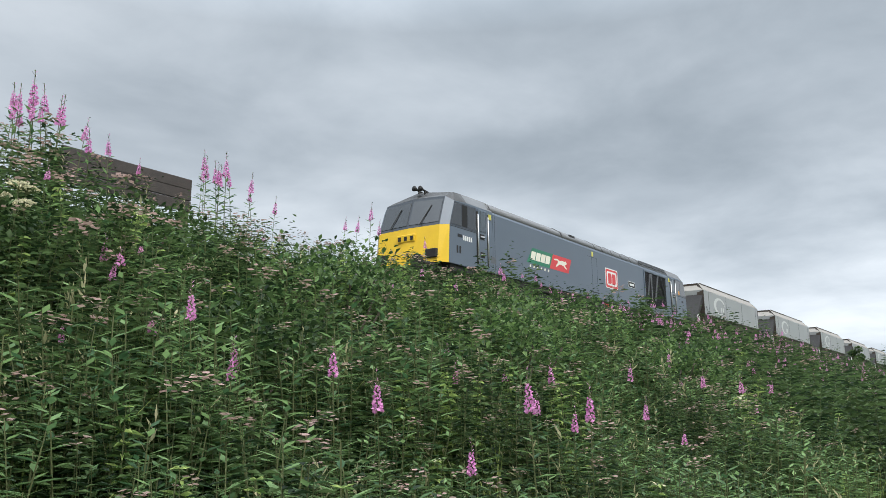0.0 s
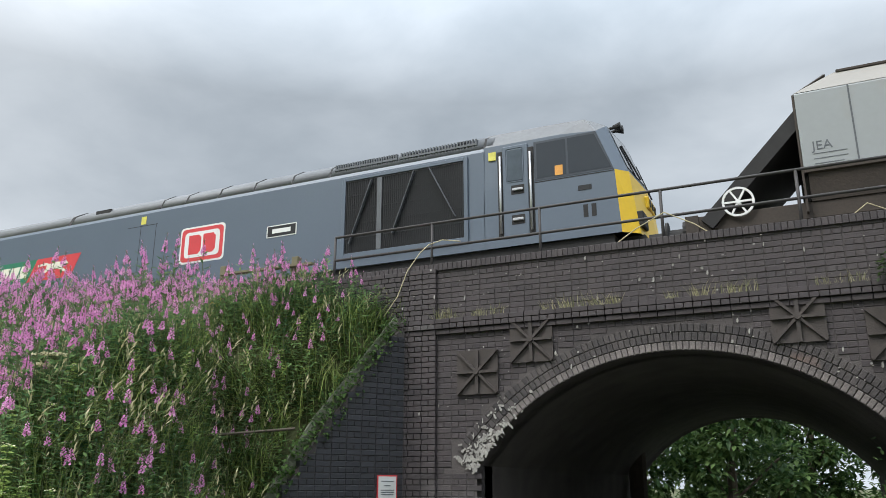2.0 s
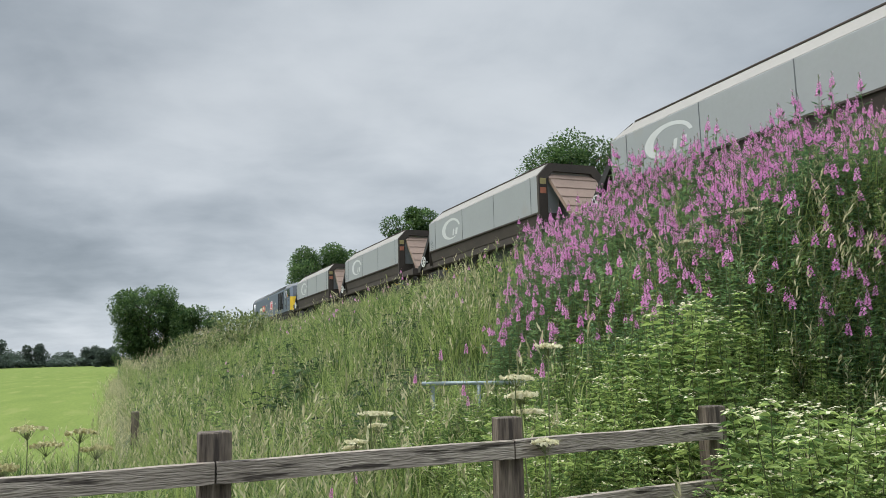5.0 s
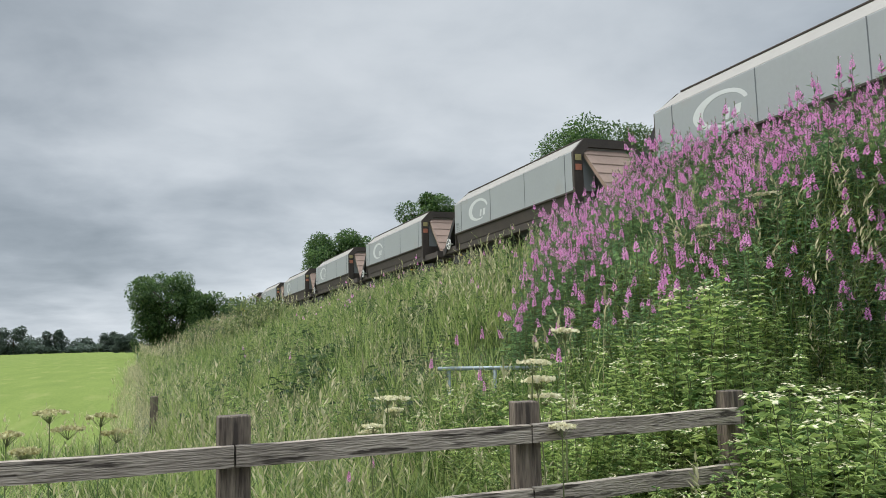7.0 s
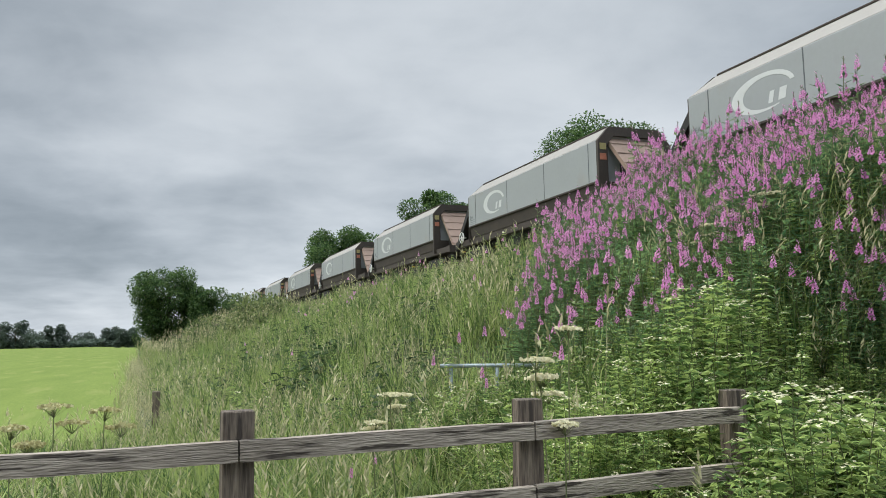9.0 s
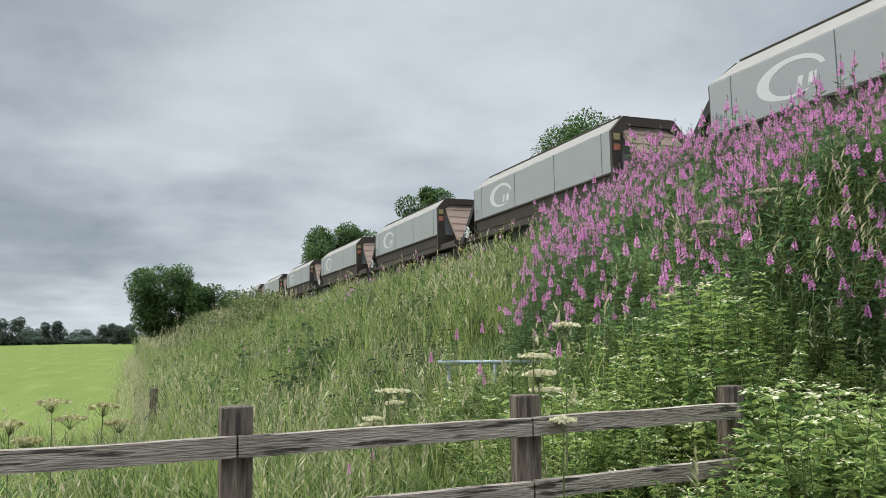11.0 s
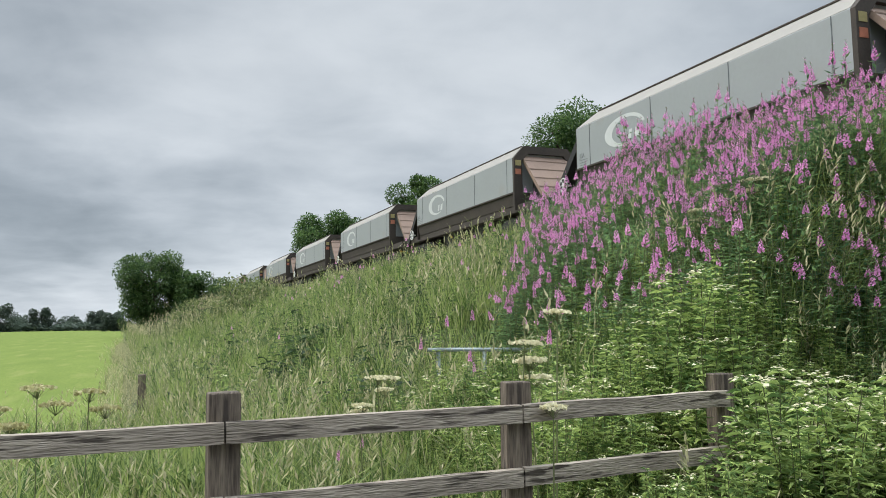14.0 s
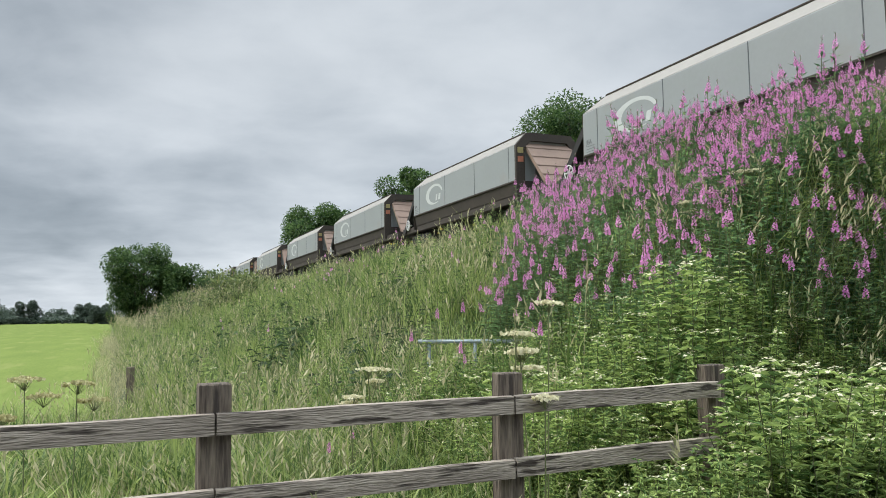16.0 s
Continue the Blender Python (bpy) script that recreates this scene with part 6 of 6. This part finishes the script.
def grow_bushes():
    # lumpy brambles and elder on the bank right of the bridge
    for x, y, r, k in MOUNDS:
        build_bush((x, y, ground_z(x, y) - 0.1), (r, r * 0.9, r * k), 3000, 0.09, M["leaf_lush"] if x < 4 else M["leaf_bramble" if int(x * 10) % 3 else "leaf_ivy_green"], "rounded bramble and elder bush on the bank")
    for x, y, r in ((1.9, 10.3, 0.75), (2.3, 9.5, 0.85), (1.55, 9.3, 0.7), (2.7, 8.6, 0.8), (1.35, 10.2, 0.45)):
        build_bush((x, y, max(0, ground_z(x, y) - 0.1)), (r, r, r * 1.15), 1500, 0.11, M["leaf_tree"], "dark leafy shrub beside the bridge arch")
    # tall shrubs against the end of the bridge
    for x, y, r, h in ((2.75, 10.35, 0.75, 2.55), (3.2, 10.0, 0.8, 2.5), (2.35, 9.9, 0.6, 1.9)):
        build_bush((x, y, max(0, ground_z(x, y) - 0.2)), (r, r * 0.8, h), 4200, 0.085, M["leaf_lush"], "tall leafy elder shrub at the end of the bridge")
    for x, y, r, h in ((1.55, 10.4, 0.5, 1.75), (2.0, 10.2, 0.5, 2.0), (1.25, 10.2, 0.4, 1.45)):
        build_bush((x, y, max(0, ground_z(x, y) - 0.1)), (r, r * 0.8, h), 1500, 0.09, M["leaf_tree"], "dark leafy shrub beside the bridge arch")
    for x, y, r in ((-46, 6.4, 2.0), (-50, 7.2, 1.8), (-60, 4.5, 1.5), (-66, 5.5, 1.7)):
        build_bush((x, y, ground_z(x, y) - 0.2), (r, r, r * 0.8), 1900, 0.22, M["leaf_olive"], "straggly hawthorn bush on the grassy bank", name="hawthorn")
    for x, y, r in ((3.0, 10.9, 0.35), (2.2, 10.95, 0.45), (1.6, 10.98, 0.3)):
        build_bush((x, y, 4.05), (r, r * 0.6, r), 420, 0.07, M["leaf_bramble"], "small leafy plants rooted in the bridge brickwork", name="wall_plant")
    p = Plant()
    for k in range(900):
        s = rnd(0, 2.0)
        z = 4.2 - 1.3 * s + rnd(-0.35, 0.12)
        x, y = -5.15 - s * 0.5, 11.0 - s * 0.866
        p.leaf((x + rnd(-0.22, 0.06), y + rnd(-0.12, 0.1), z), (rnd(0, 1), rnd(-1, 0), rnd(-0.6, 0.3)), 0.07, 0.055, 0.2, 0)
    tagged(mesh_from(p, "ivy", [M["ivy"]]), "bright green ivy over the wing wall's edge", "ivy", kind="stuff")
    tr_ = []
    gt = [tuft(14, 0.2, 0.14, 0.006) for _ in range(3)]
    for k in range(90):
        x = rnd(-4.6, 2.4)
        if noise.noise((x * 1.7, 2.0, 0.0)) < 0.0:
            continue
        tr_.append((int(PR.integers(3)), x, FACE_Y - 0.05, 4.09, rnd(0.5, 1.2), rnd(0, 6), rnd(0, 0.5), rnd(0, 6.28)))
    set_out("wall_grass", gt, [M["straw"], M["straw"]], tr_, "tufts of dry grass growing on the string course", "grass")


M["leaf_ivy_green"] = leafmat("elder_leaves", (0.15, 0.235, 0.075), (0.035, 0.072, 0.024))
M["leaf_olive"] = leafmat("olive_leaves", (0.21, 0.25, 0.09), (0.07, 0.10, 0.035))
grow_bushes()


def umbel(at, h, heads, size, lean):
    u = thing("hogweed", "cream flat-topped hogweed flower beside the fence", "hogweed", "hogweed plants", at=at)
    p = Plant()
    p.stem((0, 0, 0), (lean[0] * h, lean[1] * h, h), 0.008 if at[1] > 0 else 0.005, 0)
    mesh_from(p, "stem", [M["stem"]], u)
    for k in range(heads):
        a = k * 2.3
        base = Vector((lean[0] * h * 0.8, lean[1] * h * 0.8, h * 0.75))
        c = Vector((lean[0] * h, lean[1] * h, h)) + (Vector((math.cos(a) * size * 1.5, math.sin(a) * size * 1.5, -0.10 * (k % 3))) if k else Vector((0, 0, 0)))
        p = Plant()
        p.stem(base, c - Vector((0, 0, 0.06)), 0.004, 1)
        for q in range(26):
            rr, b = size * math.sqrt(rnd(0, 1)), rnd(0, 6.28)
            e = c + Vector((rr * math.cos(b), rr * math.sin(b), -rr * rr * 2.2 + rnd(-0.004, 0.004)))
            p.stem(c - Vector((0, 0, 0.07)), e, 0.0015, 1)
            for w in range(5):
                o = e + Vector((rnd(-0.017, 0.017), rnd(-0.017, 0.017), rnd(-0.004, 0.007)))
                f1 = Vector((rnd(-1, 1), rnd(-1, 1), rnd(-1, 1))).normalized() * 0.012
                f2 = f1.cross(Vector((rnd(-1, 1), rnd(-1, 1), rnd(-1, 1)))).normalized() * 0.012
                p.tri_fan([o + f1, o + f2, o - f1, o - f2], 0)
        mesh_from(p, "flower_head", [M["umbel"] if at[1] > 0 else M["seed"], M["stem"]], u)
    return u


for hx, hy, hh, hn, hs in ((-4.2, 2.05, 1.44, 2, 0.08), (-4.2, 2.24, 1.33, 2, 0.085), (-4.35, 2.4, 1.54, 1, 0.075), (-3.9, 2.13, 1.1, 1, 0.07), (-5.9, 1.83, 1.15, 4, 0.075), (-6.0, 1.7, 0.9, 2, 0.07), (-4.9, -0.42, 1.23, 3, 0.08),
                           (-4.9, -0.2, 1.2, 2, 0.075), (-4.8, -0.62, 1.14, 2, 0.07), (-6.9, 6.3, 1.0, 5, 0.09), (-7.3, 5.9, 0.9, 4, 0.08), (5.2, 7.2, 1.3, 4, 0.1), (4.2, 8.0, 1.3, 3, 0.09)):
    umbel((hx, hy, ground_z(hx, hy) - 0.02), hh, hn, hs, (rnd(-0.06, 0.06), rnd(-0.06, 0.06)))

# single willowherbs that stand out, each with its own stem and spike
def build_willowherb_things():
    protos = []
    for k in range(4):
        v, f, m = willowherb(1.25 + 0.1 * k, True, 0.26)
        w = thing("willowherb", "rosebay willowherb with a pink flower spike", "willowherb", "single willowherb plants")
        for mi, nm in ((0, "leaves"), (1, "stem"), (2, "flower_spike")):
            sel = f[m == mi]
            used = np.unique(sel)
            remap = np.zeros(len(v), dtype=np.int64)
            remap[used] = np.arange(len(used))
            me = bpy.data.meshes.new(nm)
            me.from_pydata(v[used].tolist(), [], remap[sel].tolist())
            me.materials.append((M["leaf_willow"], M["stem"], M["pink"])[mi])
            o = new("leaf_whorl" if mi == 0 else nm, me)
            o.parent = w
        protos.append(w)
    # the ones that rise against the sky, and those nearest to the lane
    tips = [(7.02, 10.5, 6.17), (6.77, 10.5, 6.0), (7.31, 10.5, 6.06), (6.57, 10.5, 5.73), (7.81, 10.5, 5.63), (8.12, 10.5, 5.68), (8.51, 10.5, 5.4), (9.77, 10.5, 5.86), (10.2, 10.5, 5.91),
            (10.61, 10.5, 5.65), (13.19, 10.0, 5.6), (12.4, 10.0, 5.2), (9.4, 10.0, 5.5), (6.66, 10.4, 5.85), (6.9, 10.35, 5.95), (7.15, 10.4, 5.8), (7.22, 10.45, 6.0), (6.82, 10.45, 5.7), (7.42, 10.4, 5.7), (9.62, 10.45, 5.6), (9.9, 10.4, 5.65), (10.05, 10.45, 5.75), (10.4, 10.45, 5.7), (10.8, 10.4, 5.45), (11.1, 10.4, 5.35), (12.7, 10.0, 5.25), (13.4, 10.0, 5.3), (6.7, 10.0, 5.6), (7.1, 10.3, 5.9), (10.0, 10.4, 5.7), (15.5, 10.3, 5.4)]
    spots = [(x, y, (z - ground_z(x, y)) / (1.25 + 0.1 * (i % 4))) for i, (x, y, z) in enumerate(tips)] + [
             (5.0, 4.3, 0.95), (5.35, 4.3, 0.92), (5.2, 4.15, 0.85), (5.75, 3.8, 0.95), (5.45, 3.15, 0.95), (6.1, 3.0, 0.9), (6.8, 2.9, 1.2), (7.2, 2.7, 1.1), (4.6, 5.1, 0.62),
             (5.6, 6.4, 0.95), (4.1, 6.3, 1.1), (3.65, 6.2, 1.0), (5.1, 5.6, 0.8), (8.2, 3.4, 0.95), (9.0, 3.9, 1.0), (9.4, 3.2, 0.9), (4.0, 8.0, 1.0), (7.6, 4.2, 0.9), (11, 4.0, 1), (12.5, 3.6, 1),
             (-8.5, 5.2, 0.85), (-9.7, 5.0, 0.9), (-6.8, 6.05, 0.75), (-6.1, 9.5, 0.85), (-7.1, 7.0, 0.85), (-9.1, 7.0, 1.0), (-7.05, 8.1, 0.8), (-8.9, 3.5, 0.75), (-8.5, 3.7, 0.7), (-9.3, 3.3, 0.72),
             (-6.6, 1.9, 0.5), (-5.9, 1.4, 0.48), (-7.0, 3.0, 0.62), (-7.3, 3.2, 0.6), (-6.3, 3.4, 0.75)]
    for i, (x, y, s) in enumerate(spots):
        m = Matrix.Translation((x, y, ground_z(x, y) - 0.03)) @ pose(0, 0, 0, rnd(-5, 5), rnd(-5, 5), rnd(0, 360)) @ Matrix.Diagonal((s, s, s, 1))
        if i < 4:
            protos[i].matrix_basis = m
        else:
            c = copy_thing(protos[i % 4], pose(0, 0, 0))
            c.matrix_basis = m


build_willowherb_things()

# trees behind the line, at the end of the bank and round the field
build_tree("ash_tree", (-31.5, 19.8, ground_z(-31.5, 19.8)), 7.3, 4.2, 34, 640, 0.16, "leafy ash tree behind the railway line", 3, 0.3)
build_tree("ash_tree", (-35.5, 21.5, ground_z(-35.5, 21.5)), 6.8, 3.2, 20, 560, 0.16, "leafy ash tree behind the railway line", 8, 0.3)
build_tree("oak_tree", (-57, 21.0, ground_z(-57, 21)), 9.4, 3.3, 24, 520, 0.22, "rounded oak behind the railway line", 4, 0.35)
build_tree("oak_tree", (-76, 18.7, ground_z(-76, 18.7)), 8.5, 5.0, 30, 520, 0.28, "rounded oak behind the railway line", 5, 0.25)
build_tree("oak_tree", (-108, 3.4, 0), 10.6, 5.6, 34, 520, 0.32, "broad dark oak at the field's edge", 6, 0.12)
build_tree("oak_tree", (-104, 8.4, 0.5), 7.4, 4.5, 24, 420, 0.34, "smaller oak at the end of the bank", 7, 0.1)
build_tree("birch_tree", (-3.7, 20.6, ground_z(-3.7, 20.6) * 0), 8.4, 1.7, 12, 220, 0.16, "slim birch behind the bridge", 9, 0.45)
for k, (tx, ty, th_, ts) in enumerate(((-2.6, 31, 6.5, 3.0), (-6.0, 29, 7.0, 3.0), (-0.2, 36, 6.0, 2.4), (3.6, 30, 6.0, 2.6), (-3.6, 40, 7.5, 4.0))):
    build_tree("hazel_tree", (tx, ty, 0), th_, ts, 20, 170, 0.3, "dense hazel beyond the bridge arch", 20 + k, 0.04)
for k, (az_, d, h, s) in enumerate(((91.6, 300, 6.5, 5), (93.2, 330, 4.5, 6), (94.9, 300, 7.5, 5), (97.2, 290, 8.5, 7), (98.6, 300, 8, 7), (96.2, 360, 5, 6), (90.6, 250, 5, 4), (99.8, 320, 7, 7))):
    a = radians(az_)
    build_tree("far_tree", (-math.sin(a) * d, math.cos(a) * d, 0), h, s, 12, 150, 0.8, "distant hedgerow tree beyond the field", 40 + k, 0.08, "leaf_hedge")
build_tree("far_tree", (66, 9.6, ground_z(66, 9.6)), 2.6, 0.9, 8, 120, 0.16, "distant small tree on the bank", 60, 0.2)


def far_hedge():
    p = Plant()
    for k in range(5200):
        a = radians(rnd(89.5, 104))
        d = 300 + rnd(-6, 6)
        h = 2.2 + 1.0 * noise.noise((a * 40, 0.3, 0))
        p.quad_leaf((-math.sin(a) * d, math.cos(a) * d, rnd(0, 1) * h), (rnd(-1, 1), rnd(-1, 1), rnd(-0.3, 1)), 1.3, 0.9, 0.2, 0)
    tagged(mesh_from(p, "hedge", [M["leaf_hedge"]]), "dark hedge along the far side of the field, greyed with painted haze", "hedge", kind="stuff")



def dead_sapling():
    t = thing("dead_sapling", "bare grey dead sapling behind the bridge", "sapling", at=(-8.3, 17.6, 4.2))
    r = random.Random(4)
    for k in range(5):
        a = k * 1.3
        pts = [(0, 0, 0)]
        for q in range(5):
            x, y, z = pts[-1]
            pts.append((x + 0.14 * math.cos(a) + r.uniform(-0.12, 0.12), y + 0.1 * math.sin(a), z + r.uniform(0.5, 0.9)))
        curve_tube("branch", pts, 0.022, M["bark"], t, 1)
        x, y, z = pts[3]
        curve_tube("twig", [(x, y, z), (x + 0.3 * math.cos(a + 1), y, z + 0.35), (x + 0.35 * math.cos(a + 1), y, z + 0.7)], 0.012, M["bark"], t, 1)


dead_sapling()
far_hedge()
motions()
